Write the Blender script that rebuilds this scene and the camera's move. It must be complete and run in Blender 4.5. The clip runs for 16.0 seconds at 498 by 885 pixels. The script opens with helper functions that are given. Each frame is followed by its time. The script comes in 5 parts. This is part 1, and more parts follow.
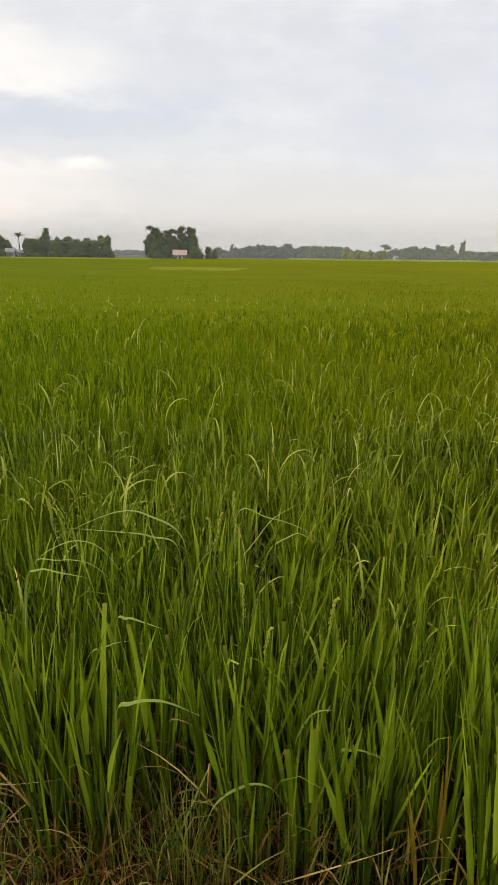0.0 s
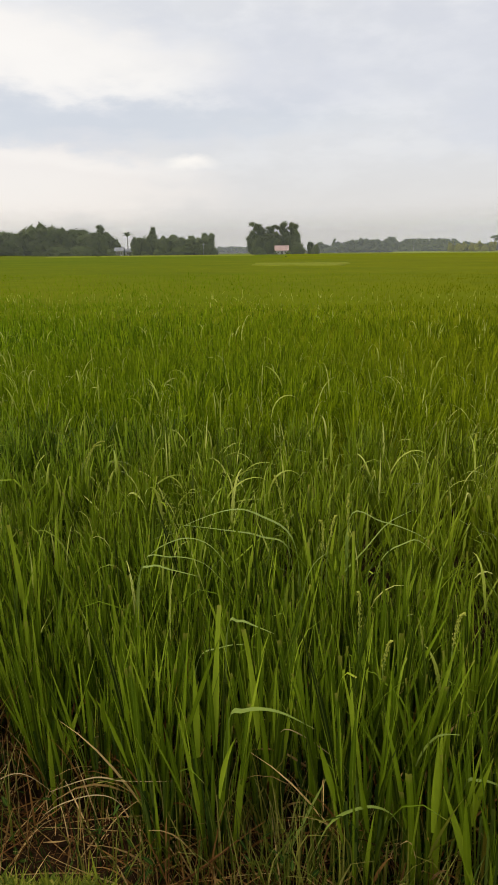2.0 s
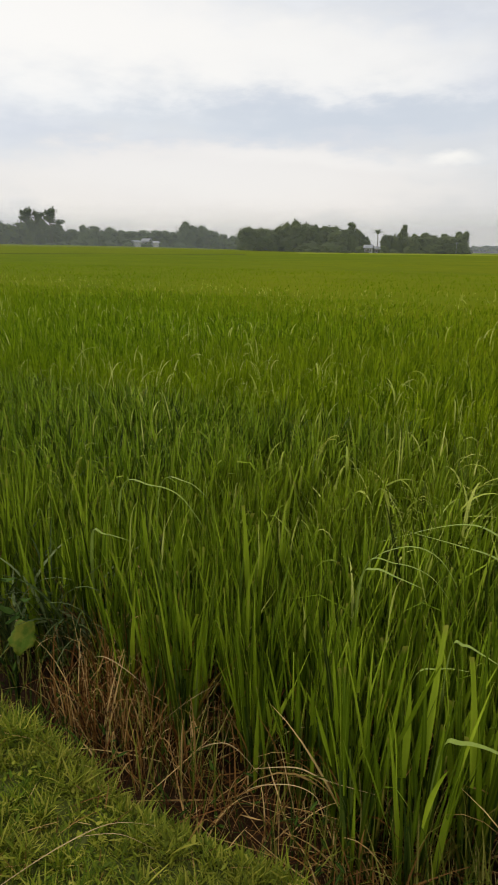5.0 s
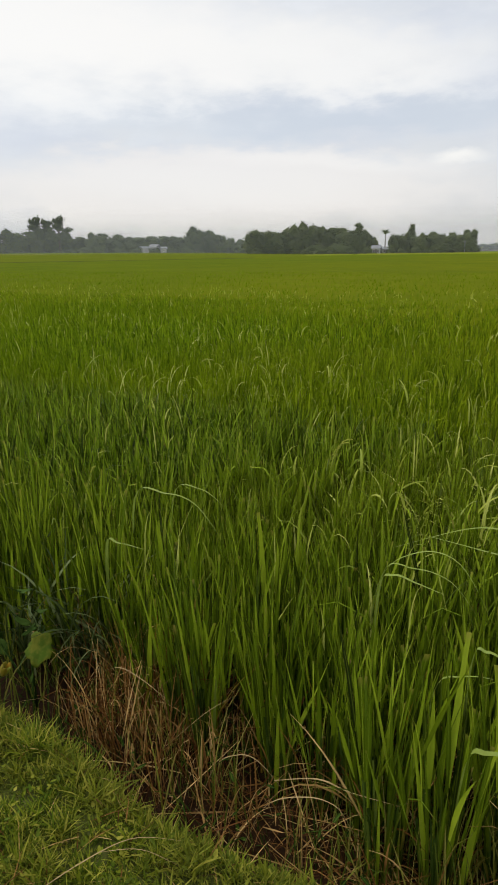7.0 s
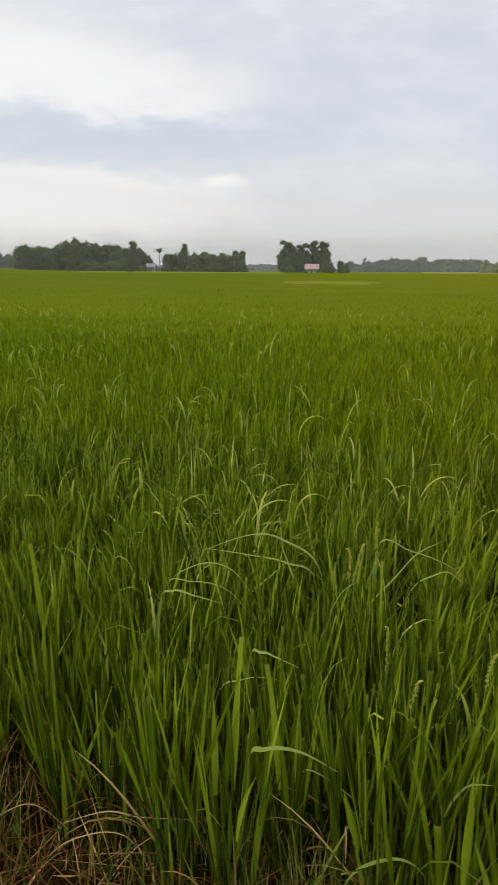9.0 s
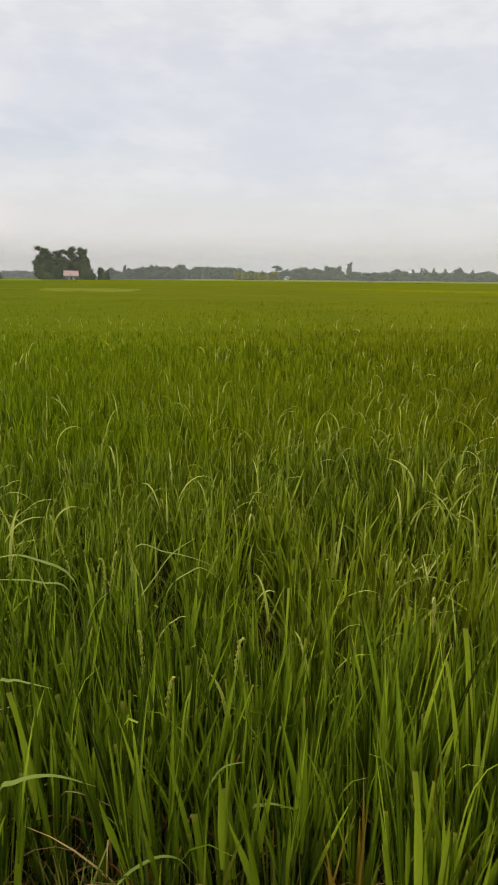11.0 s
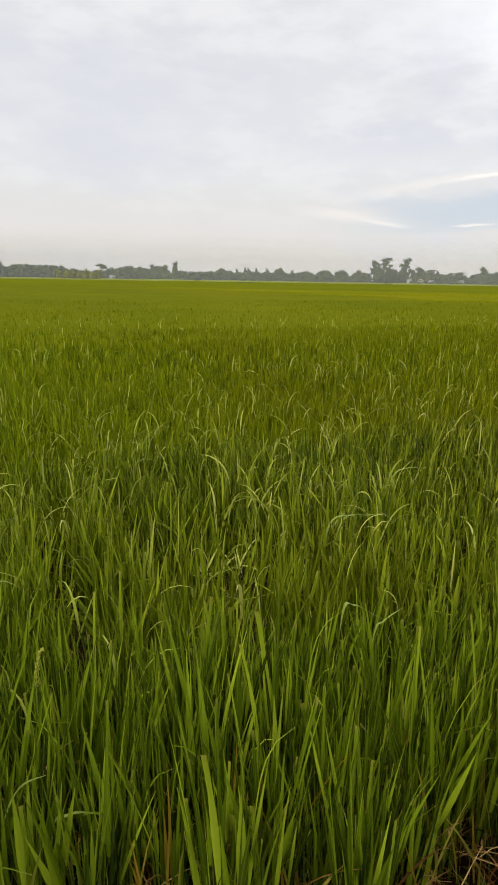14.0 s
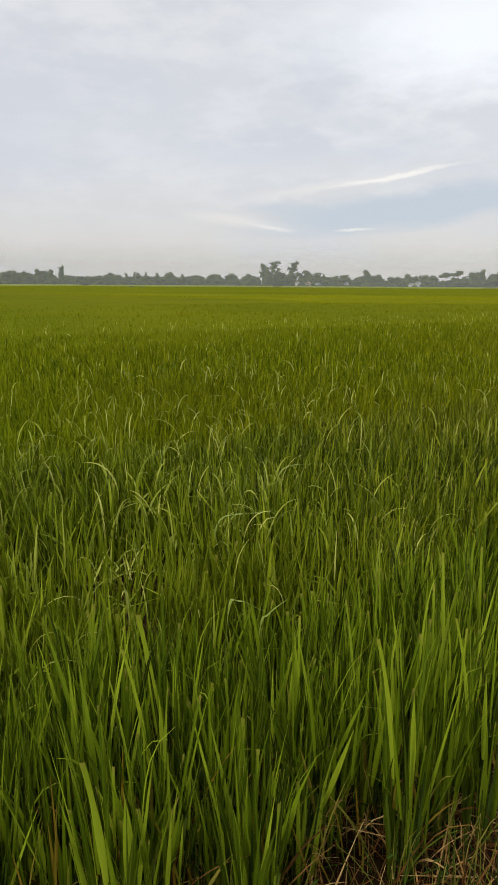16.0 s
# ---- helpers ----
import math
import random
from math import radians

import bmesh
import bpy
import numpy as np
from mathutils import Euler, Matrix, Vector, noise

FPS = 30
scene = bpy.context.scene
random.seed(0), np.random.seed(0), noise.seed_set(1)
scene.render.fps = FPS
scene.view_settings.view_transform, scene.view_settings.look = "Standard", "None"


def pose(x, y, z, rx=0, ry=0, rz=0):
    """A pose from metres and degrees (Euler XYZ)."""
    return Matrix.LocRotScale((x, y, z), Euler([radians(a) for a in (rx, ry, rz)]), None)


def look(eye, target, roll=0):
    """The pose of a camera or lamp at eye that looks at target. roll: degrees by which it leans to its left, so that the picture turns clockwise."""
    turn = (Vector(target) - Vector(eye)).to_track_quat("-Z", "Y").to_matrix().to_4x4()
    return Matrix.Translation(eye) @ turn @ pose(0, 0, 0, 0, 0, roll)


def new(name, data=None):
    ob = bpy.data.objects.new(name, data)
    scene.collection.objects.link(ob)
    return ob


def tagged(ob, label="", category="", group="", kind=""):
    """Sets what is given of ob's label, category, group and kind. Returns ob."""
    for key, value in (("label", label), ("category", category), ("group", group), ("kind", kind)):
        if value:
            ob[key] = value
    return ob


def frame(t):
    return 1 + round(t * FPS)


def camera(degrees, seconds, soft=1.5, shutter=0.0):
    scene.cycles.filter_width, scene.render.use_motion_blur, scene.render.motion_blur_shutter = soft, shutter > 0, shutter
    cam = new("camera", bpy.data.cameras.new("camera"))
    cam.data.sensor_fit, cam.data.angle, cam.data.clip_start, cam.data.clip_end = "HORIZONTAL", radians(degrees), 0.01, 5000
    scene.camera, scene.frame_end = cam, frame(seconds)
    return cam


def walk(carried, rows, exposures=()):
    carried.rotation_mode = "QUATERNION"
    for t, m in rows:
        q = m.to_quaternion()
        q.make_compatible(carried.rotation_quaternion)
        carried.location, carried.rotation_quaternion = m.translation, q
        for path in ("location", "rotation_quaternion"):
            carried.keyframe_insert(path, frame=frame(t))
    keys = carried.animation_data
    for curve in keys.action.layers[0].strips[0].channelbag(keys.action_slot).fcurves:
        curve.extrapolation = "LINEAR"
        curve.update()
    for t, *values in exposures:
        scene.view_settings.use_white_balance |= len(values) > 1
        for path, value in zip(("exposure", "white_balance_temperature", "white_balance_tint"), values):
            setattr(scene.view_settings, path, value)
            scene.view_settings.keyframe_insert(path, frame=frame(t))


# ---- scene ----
cam = camera(41.5, 16.0, 0.85, 0.25)
PATH = [
    (0, (0.028, 0.461, 1.772), (0.031, 2.385, 1.225), 0.67),
    (0.5, (0.012, 0.491, 1.767), (-0.044, 2.410, 1.209), 0.34),
    (1, (-0.002, 0.514, 1.763), (-0.110, 2.428, 1.193), 0.27),
    (1.5, (-0.024, 0.525, 1.764), (-0.250, 2.436, 1.221), -0.46),
    (2, (-0.042, 0.540, 1.762), (-0.334, 2.438, 1.202), -0.55),
    (2.5, (-0.054, 0.554, 1.765), (-0.391, 2.449, 1.222), -0.98),
    (3, (-0.087, 0.577, 1.758), (-0.465, 2.467, 1.225), -0.55),
    (3.5, (-0.134, 0.594, 1.751), (-0.607, 2.460, 1.208), -0.50),
    (4, (-0.147, 0.595, 1.748), (-0.712, 2.422, 1.161), -0.02),
    (4.5, (-0.116, 0.575, 1.753), (-0.872, 2.335, 1.177), 0.32),
    (5, (-0.100, 0.566, 1.752), (-1.030, 2.243, 1.185), 0.61),
    (5.2, (-0.091, 0.566, 1.757), (-1.082, 2.210, 1.195), 0.07),
    (5.7, (-0.091, 0.566, 1.758), (-1.178, 2.148, 1.197), -0.07),
    (6.3, (-0.106, 0.573, 1.757), (-1.183, 2.163, 1.199), -0.44),
    (6.8, (-0.120, 0.581, 1.757), (-1.124, 2.218, 1.200), -0.75),
    (7.3, (-0.125, 0.587, 1.757), (-1.035, 2.279, 1.202), -0.89),
    (7.5, (-0.132, 0.591, 1.758), (-1.023, 2.295, 1.210), -0.96),
    (8, (-0.117, 0.600, 1.761), (-0.898, 2.368, 1.246), -0.54),
    (8.5, (-0.090, 0.596, 1.766), (-0.690, 2.430, 1.240), -0.04),
    (9, (-0.060, 0.599, 1.772), (-0.430, 2.497, 1.260), 0.39),
    (9.5, (-0.036, 0.594, 1.772), (-0.270, 2.515, 1.265), -0.01),
    (10, (0.001, 0.595, 1.770), (-0.011, 2.534, 1.281), 0.21),
    (10.2, (0.015, 0.590, 1.774), (0.068, 2.531, 1.296), 0.37),
    (10.9, (0.051, 0.589, 1.777), (0.328, 2.509, 1.292), 0.56),
    (11.6, (0.096, 0.586, 1.780), (0.510, 2.477, 1.282), 0.92),
    (12.3, (0.129, 0.577, 1.781), (0.659, 2.438, 1.275), 1.11),
    (12.5, (0.140, 0.571, 1.773), (0.697, 2.426, 1.272), 0.75),
    (13, (0.169, 0.553, 1.778), (0.825, 2.373, 1.272), 0.59),
    (13.5, (0.175, 0.544, 1.781), (0.886, 2.346, 1.281), 0.62),
    (14, (0.180, 0.534, 1.783), (0.958, 2.312, 1.299), 0.92),
    (14.5, (0.194, 0.530, 1.780), (1.033, 2.279, 1.295), 0.68),
    (15, (0.206, 0.515, 1.779), (1.101, 2.237, 1.295), 0.28),
    (15.5, (0.218, 0.497, 1.780), (1.218, 2.164, 1.308), 0.76),
    (16, (0.230, 0.473, 1.785), (1.281, 2.108, 1.315), 0.40),
]
walk(cam, [(t, look(eye, target, roll)) for t, eye, target, roll in PATH],
     [(0, 0.13, 6680, 10), (1, 0.13, 6620, 10), (1.5, 0.05, 6590, 10), (2, 0.02, 6560, 10), (3.5, -0.02, 6480, 9.4), (5, -0.01, 6430, 9.0), (7.5, -0.01, 6340, 8.8), (9, -0.02, 6350, 8.9), (10.2, -0.04, 6450, 9.4),
      (12.3, 0.12, 6700, 10.5), (14, 0.10, 6660, 10.2), (15, 0.03, 6570, 10.1), (16, -0.07, 6480, 10)])

# ---- world, sun, exposure ----
SUN_AZ, SUN_EL = -95.0, 45.0
world = bpy.data.worlds.new("overcast_evening_sky")
scene.world = world
world.use_nodes = True


def sky_nodes(tree):
    nodes, links = tree.nodes, tree.links
    nodes.clear()

    def put(a, sock):
        if isinstance(a, (int, float)):
            sock.default_value = a
        elif isinstance(a, tuple):
            sock.default_value = (*a, 1.0)
        else:
            links.new(a, sock)

    def op(kind, a, b=0.0, c=0.0, clamp=False):
        n = nodes.new("ShaderNodeMath")
        n.operation, n.use_clamp = kind, clamp
        for k, v in enumerate((a, b, c)):
            put(v, n.inputs[k])
        return n.outputs[0]

    def step(x, lo, hi):
        n = nodes.new("ShaderNodeMapRange")
        n.interpolation_type = "SMOOTHSTEP"
        put(x, n.inputs["Value"])
        put(lo, n.inputs["From Min"])
        put(hi, n.inputs["From Max"])
        return n.outputs["Result"]

    def blend(f, a, b):
        n = nodes.new("ShaderNodeMix")
        n.data_type = "RGBA"
        put(f, n.inputs["Factor"])
        put(a, n.inputs["A"])
        put(b, n.inputs["B"])
        return n.outputs["Result"]

    coord = nodes.new("ShaderNodeTexCoord")
    split = nodes.new("ShaderNodeSeparateXYZ")
    links.new(coord.outputs["Generated"], split.inputs[0])
    x, y, z = split.outputs
    az = op("MULTIPLY", op("ARCTAN2", x, y), 180 / math.pi)
    el = op("MULTIPLY", op("ARCSINE", z), 180 / math.pi)

    def cloud_noise(sx, sy, scale, detail, seed):
        join = nodes.new("ShaderNodeCombineXYZ")
        put(op("MULTIPLY", az, sx), join.inputs[0])
        put(op("MULTIPLY", el, sy), join.inputs[1])
        put(seed, join.inputs[2])
        n = nodes.new("ShaderNodeTexNoise")
        n.inputs["Scale"].default_value, n.inputs["Detail"].default_value = scale, detail
        n.inputs["Roughness"].default_value = 0.55
        links.new(join.outputs[0], n.inputs["Vector"])
        return n.outputs["Fac"]

    warp = cloud_noise(1.0, 2.2, 0.10, 4, 3.1)
    fine = cloud_noise(1.0, 2.6, 0.22, 5, 11.7)
    wide = cloud_noise(1.0, 2.4, 0.055, 5, 23.0)
    # cloud outlines wander with the noise
    azw = op("ADD", az, op("MULTIPLY", op("SUBTRACT", warp, 0.5), 16.0))
    elw = op("ADD", el, op("MULTIPLY", op("SUBTRACT", fine, 0.5), 4.5))

    def bank(a, e, wa, we, soft=0.6, slope=0.0, rough=1.0):
        azr = op("ADD", az, op("MULTIPLY", op("SUBTRACT", azw, az), rough))
        elr = op("ADD", el, op("MULTIPLY", op("SUBTRACT", elw, el), rough))
        da = op("DIVIDE", op("SUBTRACT", azr, a), wa)
        rise = op("ADD", op("SUBTRACT", elr, e), op("MULTIPLY", op("SUBTRACT", az, a), -slope))
        de = op("DIVIDE", rise, we)
        d = op("SQRT", op("ADD", op("MULTIPLY", da, da), op("MULTIPLY", de, de)))
        return op("SUBTRACT", 1.0, step(d, 1.0 - soft, 1.0))

    sky = nodes.new("ShaderNodeTexSky")
    sky.sky_type, sky.sun_disc = "NISHITA", False
    sky.sun_elevation, sky.sun_rotation = radians(SUN_EL), radians(SUN_AZ)
    thin = nodes.new("ShaderNodeVectorMath")
    thin.operation = "SCALE"
    links.new(sky.outputs[0], thin.inputs[0])
    thin.inputs["Scale"].default_value = 0.12

    # overcast layer: grey with a pinkish horizon
    cloud = blend(step(el, 0.0, 12.0), HORIZON, MIDSKY)
    cloud = blend(op("MULTIPLY", step(fine, 0.38, 0.66), op("ADD", 0.06, op("MULTIPLY", step(el, 3.0, 12.0), 0.38))), cloud, BRIGHT)
    cloud = blend(op("MULTIPLY", step(wide, 0.44, 0.66), 0.66), cloud, LAVENDER)
    # the bright cloud over the grove, the low warm bank and the blue-grey bar between them
    cloud = blend(op("MULTIPLY", bank(-46.0, 15.5, 30.0, 7.0, 0.8), 0.95), cloud, WHITE)
    cloud = blend(op("MULTIPLY", bank(-26.0, 14.0, 24.0, 3.4, 0.7, -0.05), 0.7), cloud, WHITE)
    cloud = blend(op("MULTIPLY", bank(-20.0, 9.8, 27.0, 2.1, 0.8), 0.75), cloud, BLUEGREY)
    cloud = blend(op("MULTIPLY", bank(-32.0, 4.6, 24.0, 4.0, 0.4), 0.85), cloud, WARM)
    cloud = blend(op("MULTIPLY", bank(-31.0, 5.4, 21.0, 2.8, 0.8, -0.04, 0.5), 0.6), cloud, GLOW)
    cloud = blend(op("MULTIPLY", bank(-24.0, 6.9, 17.0, 1.1, 0.95, -0.06, 0.5), 0.9), cloud, GLOW)
    cloud = blend(op("MULTIPLY", bank(-13.6, 6.8, 3.0, 0.6, 0.95, 0.0, 0.4), 0.8), cloud, WHITE)
    # high grey clouds, and a blue hollow under a lit streak
    cloud = blend(op("MULTIPLY", bank(14.0, 14.0, 24.0, 6.0, 0.9, 0.02), 0.55), cloud, LAVENDER)
    cloud = blend(op("MULTIPLY", bank(34.0, 10.5, 16.0, 2.0, 0.9, 0.0), 0.6), cloud, LAVENDER)
    cloud = blend(op("MULTIPLY", bank(49.0, 18.0, 18.0, 6.0, 0.9), 0.95), cloud, CLEAR)
    cloud = blend(op("MULTIPLY", bank(45.0, 5.8, 15.0, 1.9, 0.6, 0.12, 0.4), 0.95), cloud, HOLLOW)
    cloud = blend(op("MULTIPLY", bank(39.0, 7.6, 11.0, 0.62, 0.98, 0.15, 0.45), 0.5), cloud, GLOW)
    cloud = blend(op("MULTIPLY", bank(44.0, 8.25, 6.0, 0.27, 0.85, 0.14, 0.3), 0.95), cloud, WHITE)
    cloud = blend(op("MULTIPLY", bank(35.5, 5.9, 4.6, 1.0, 0.8, -0.10, 0.3), 0.6), cloud, HOLLOW)
    cloud = blend(op("MULTIPLY", bank(31.5, 5.0, 6.5, 0.75, 0.98, -0.13, 0.15), 0.5), cloud, GLOW)
    cloud = blend(op("MULTIPLY", bank(34.6, 4.45, 2.6, 0.26, 0.98, -0.13, 0.15), 0.4), cloud, WHITE)
    cloud = blend(op("MULTIPLY", bank(41.2, 4.35, 2.2, 0.14, 0.9, 0.02, 0.15), 0.6), cloud, WHITE)
    cloud = blend(op("SUBTRACT", 1.0, step(el, -1.5, 2.5)), cloud, HORIZON)

    total = blend(0.88, thin.outputs[0], cloud)
    back = nodes.new("ShaderNodeBackground")
    back.inputs["Strength"].default_value = SKY_STRENGTH
    links.new(total, back.inputs["Color"])
    out = nodes.new("ShaderNodeOutputWorld")
    links.new(back.outputs[0], out.inputs["Surface"])


HORIZON, MIDSKY, BRIGHT = (0.74, 0.71, 0.695), (0.79, 0.80, 0.825), (0.97, 0.965, 0.97)
CLEAR = (1.10, 1.13, 1.16)
HOLLOW = (0.60, 0.66, 0.74)
LAVENDER = (0.70, 0.72, 0.79)
GLOW = (0.97, 0.92, 0.88)
BLUEGREY, WHITE, WARM = (0.655, 0.695, 0.76), (1.07, 1.02, 0.955), (0.92, 0.86, 0.82)
SKY_STRENGTH = 1.0
sky_nodes(world.node_tree)

sun = new("sun", bpy.data.lights.new("sun", "SUN"))
sun.data.energy, sun.data.angle, sun.data.color = 1.2, radians(14), (1.0, 0.94, 0.84)
a, e = radians(SUN_AZ), radians(SUN_EL)
sun.matrix_world = look((math.sin(a) * math.cos(e) * 50, math.cos(a) * math.cos(e) * 50, math.sin(e) * 50), (0, 0, 0))

# ---- materials ----


class Nodes:
    """A small builder of node materials."""

    def __init__(self, name):
        self.mat = bpy.data.materials.new(name)
        self.mat.use_nodes = True
        self.tree = self.mat.node_tree
        self.tree.nodes.clear()
        self.out = self.add("ShaderNodeOutputMaterial")

    def add(self, kind):
        return self.tree.nodes.new(kind)

    def put(self, a, sock):
        if isinstance(a, (int, float)):
            sock.default_value = a
        elif isinstance(a, tuple):
            sock.default_value = (*a, 1.0) if len(a) == 3 and sock.type == "RGBA" else a
        else:
            self.tree.links.new(a, sock)

    def noise(self, scale, detail=4.0, where="Object", stretch=None):
        coord = self.add("ShaderNodeTexCoord").outputs[where]
        if stretch:
            m = self.add("ShaderNodeMapping")
            self.put(coord, m.inputs["Vector"])
            m.inputs["Scale"].default_value = stretch
            coord = m.outputs[0]
        n = self.add("ShaderNodeTexNoise")
        self.put(coord, n.inputs["Vector"])
        n.inputs["Scale"].default_value, n.inputs["Detail"].default_value = scale, detail
        return n.outputs["Fac"]

    def ramp(self, f, *stops):
        n = self.add("ShaderNodeValToRGB")
        self.put(f, n.inputs[0])
        while len(n.color_ramp.elements) < len(stops):
            n.color_ramp.elements.new(0.5)
        for el, (p, c) in zip(n.color_ramp.elements, stops):
            el.position, el.color = p, (*c, 1.0)
        return n.outputs["Color"]

    def rng(self, f, a, b, c, d):
        n = self.add("ShaderNodeMapRange")
        self.put(f, n.inputs["Value"])
        for k, v in zip(("From Min", "From Max", "To Min", "To Max"), (a, b, c, d)):
            n.inputs[k].default_value = v
        return n.outputs["Result"]

    def mix(self, f, a, b, how="MIX"):
        n = self.add("ShaderNodeMix")
        n.data_type, n.blend_type = "RGBA", how
        self.put(f, n.inputs["Factor"])
        self.put(a, n.inputs["A"])
        self.put(b, n.inputs["B"])
        return n.outputs["Result"]

    def ripeness(self, wide=False):
        """The field ripens from one side to the other: cooler green in the west, yellower in the east; more so far out."""
        place = self.add("ShaderNodeSeparateXYZ")
        self.put(self.add("ShaderNodeTexCoord").outputs["Object"], place.inputs[0])
        if wide:
            return self.ramp(self.rng(place.outputs[0], -40.0, 22.0, 0.0, 1.0), (0.0, (1.0, 1.10, 1.0)), (1.0, (1.36, 1.22, 0.6)))
        return self.ramp(self.rng(place.outputs[0], -6.0, 4.0, 0.0, 1.0), (0.0, (0.95, 1.14, 1.05)), (0.6, (1.04, 1.11, 0.97)), (1.0, (0.96, 0.91, 0.68)))

    def principled(self, colour, rough=0.7, spec=0.3, bump=None, depth=0.01, metal=0.0):
        n = self.add("ShaderNodeBsdfPrincipled")
        self.put(colour, n.inputs["Base Color"])
        self.put(rough, n.inputs["Roughness"])
        self.put(spec, n.inputs["Specular IOR Level"])
        n.inputs["Metallic"].default_value = metal
        if bump is not None:
            b = self.add("ShaderNodeBump")
            self.put(bump, b.inputs["Height"])
            b.inputs["Distance"].default_value = depth
            self.put(b.outputs[0], n.inputs["Normal"])
        return n.outputs[0]

    def done(self, shader):
        self.put(shader, self.out.inputs["Surface"])
        return self.mat


def leaf_material(name, colours, patch=None, through_light=0.3, rough=0.45, spec=0.3, midrib=0.0, tip=None, drift=False):
    """Leaves: a colour for each blade, wide patches over the field, light through the blade, a pale midrib and a dry tip."""
    k = Nodes(name)
    island = k.add("ShaderNodeNewGeometry").outputs["Random Per Island"]
    step = 1.0 / (len(colours) - 1)
    colour = k.ramp(island, *[(i * step, c) for i, c in enumerate(colours)])
    if patch:
        colour = k.mix(k.rng(k.noise(patch[0], 3), 0.42, 0.62, 0.0, patch[2]), colour, patch[1])
    colour = k.mix(k.rng(k.noise(38.0, 3), 0.3, 0.7, 0.0, 0.35), colour, (0.75, 0.8, 0.6), "MULTIPLY")
    if drift:
        colour = k.mix(1.0, colour, k.ripeness(drift == "wide"), "MULTIPLY")
    uv = k.add("ShaderNodeSeparateXYZ")
    k.put(k.add("ShaderNodeTexCoord").outputs["UV"], uv.inputs[0])
    if midrib:
        off = k.add("ShaderNodeMath")
        off.operation = "ABSOLUTE"
        sub = k.add("ShaderNodeMath")
        sub.operation, sub.inputs[1].default_value = "SUBTRACT", 0.5
        k.put(uv.outputs[0], sub.inputs[0])
        k.put(sub.outputs[0], off.inputs[0])
        colour = k.mix(k.rng(off.outputs[0], 0.05, 0.13, midrib, 0.0), colour, (0.28, 0.36, 0.03))
    if tip:
        colour = k.mix(k.rng(uv.outputs[1], 0.93, 1.0, 0.0, 0.7), colour, tip)
    body = k.principled(colour, rough, spec)
    glow = k.add("ShaderNodeBsdfTranslucent")
    k.put(colour, glow.inputs["Color"])
    both = k.add("ShaderNodeMixShader")
    both.inputs[0].default_value = through_light
    k.put(body, both.inputs[1])
    k.put(glow.outputs[0], both.inputs[2])
    return k.done(both.outputs[0])


# the near-black first stop puts the shade of gaps between blades into the colour
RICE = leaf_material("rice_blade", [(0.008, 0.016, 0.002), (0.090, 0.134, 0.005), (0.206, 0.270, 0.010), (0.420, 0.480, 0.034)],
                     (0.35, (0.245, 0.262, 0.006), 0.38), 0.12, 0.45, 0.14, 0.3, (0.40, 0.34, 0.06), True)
RICE_OPEN = leaf_material("rice_leaf_blade", [(0.046, 0.074, 0.003), (0.136, 0.187, 0.004), (0.228, 0.280, 0.005), (0.405, 0.445, 0.015)],
                          (0.16, (0.232, 0.254, 0.005), 0.5), 0.18, 0.6, 0.03, 0.2, (0.36, 0.33, 0.05), True)
# dark stops carry the shade under the leaves in the sheath colour
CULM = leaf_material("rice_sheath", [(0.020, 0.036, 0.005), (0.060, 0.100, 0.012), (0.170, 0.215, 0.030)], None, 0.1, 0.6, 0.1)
RICE_MID = leaf_material("rice_tip", [(0.145, 0.196, 0.006), (0.187, 0.234, 0.007), (0.234, 0.268, 0.009)],
                         (0.10, (0.245, 0.258, 0.006), 0.55), 0.2, 0.8, 0.02, drift=True)
RICE_FAR = leaf_material("rice_canopy_blade", [(0.155, 0.200, 0.005), (0.190, 0.230, 0.006), (0.225, 0.256, 0.008)],
                         (0.045, (0.200, 0.205, 0.002), 0.6), 0.25, 0.9, 0.04, drift="wide")
RICE_RIPE = leaf_material("ripening_rice_blade", [(0.26, 0.285, 0.004), (0.31, 0.335, 0.006), (0.37, 0.385, 0.008)], None, 0.25, 0.9, 0.02)
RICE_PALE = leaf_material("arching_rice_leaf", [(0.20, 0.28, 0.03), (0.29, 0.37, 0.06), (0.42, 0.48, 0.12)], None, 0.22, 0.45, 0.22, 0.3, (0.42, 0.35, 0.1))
# a brighter copy of the pale leaf: the sky's glint is in the base colour
RICE_GLINT = leaf_material("glint_rice_tip", [(0.30, 0.36, 0.03), (0.50, 0.54, 0.07), (0.80, 0.78, 0.20)], None, 0.25, 0.45, 0.25, 0.3, (0.42, 0.35, 0.1))
DRY = leaf_material("dry_straw", [(0.055, 0.020, 0.006), (0.19, 0.075, 0.018), (0.44, 0.225, 0.060), (0.90, 0.61, 0.25)], None, 0.15, 0.7, 0.15)
STRAW = leaf_material("pale_straw", [(0.30, 0.185, 0.075), (0.42, 0.285, 0.125), (0.54, 0.40, 0.20)], None, 0.1, 0.6, 0.2)
YELLOWING = leaf_material("yellowing_leaf", [(0.26, 0.22, 0.02), (0.42, 0.24, 0.02), (0.38, 0.32, 0.05), (0.30, 0.32, 0.03)], None, 0.25, 0.5, 0.25)
TURF = leaf_material("bund_grass_blade", [(0.045, 0.092, 0.008), (0.125, 0.195, 0.012), (0.28, 0.325, 0.018), (0.56, 0.50, 0.08)],
                     (2.2, (0.25, 0.235, 0.03), 0.55), 0.3, 0.55, 0.1)
SHOOT = leaf_material("thin_green_shoot", [(0.07, 0.11, 0.012), (0.16, 0.19, 0.02), (0.30, 0.28, 0.04), (0.42, 0.36, 0.09)], None, 0.2, 0.55, 0.1)
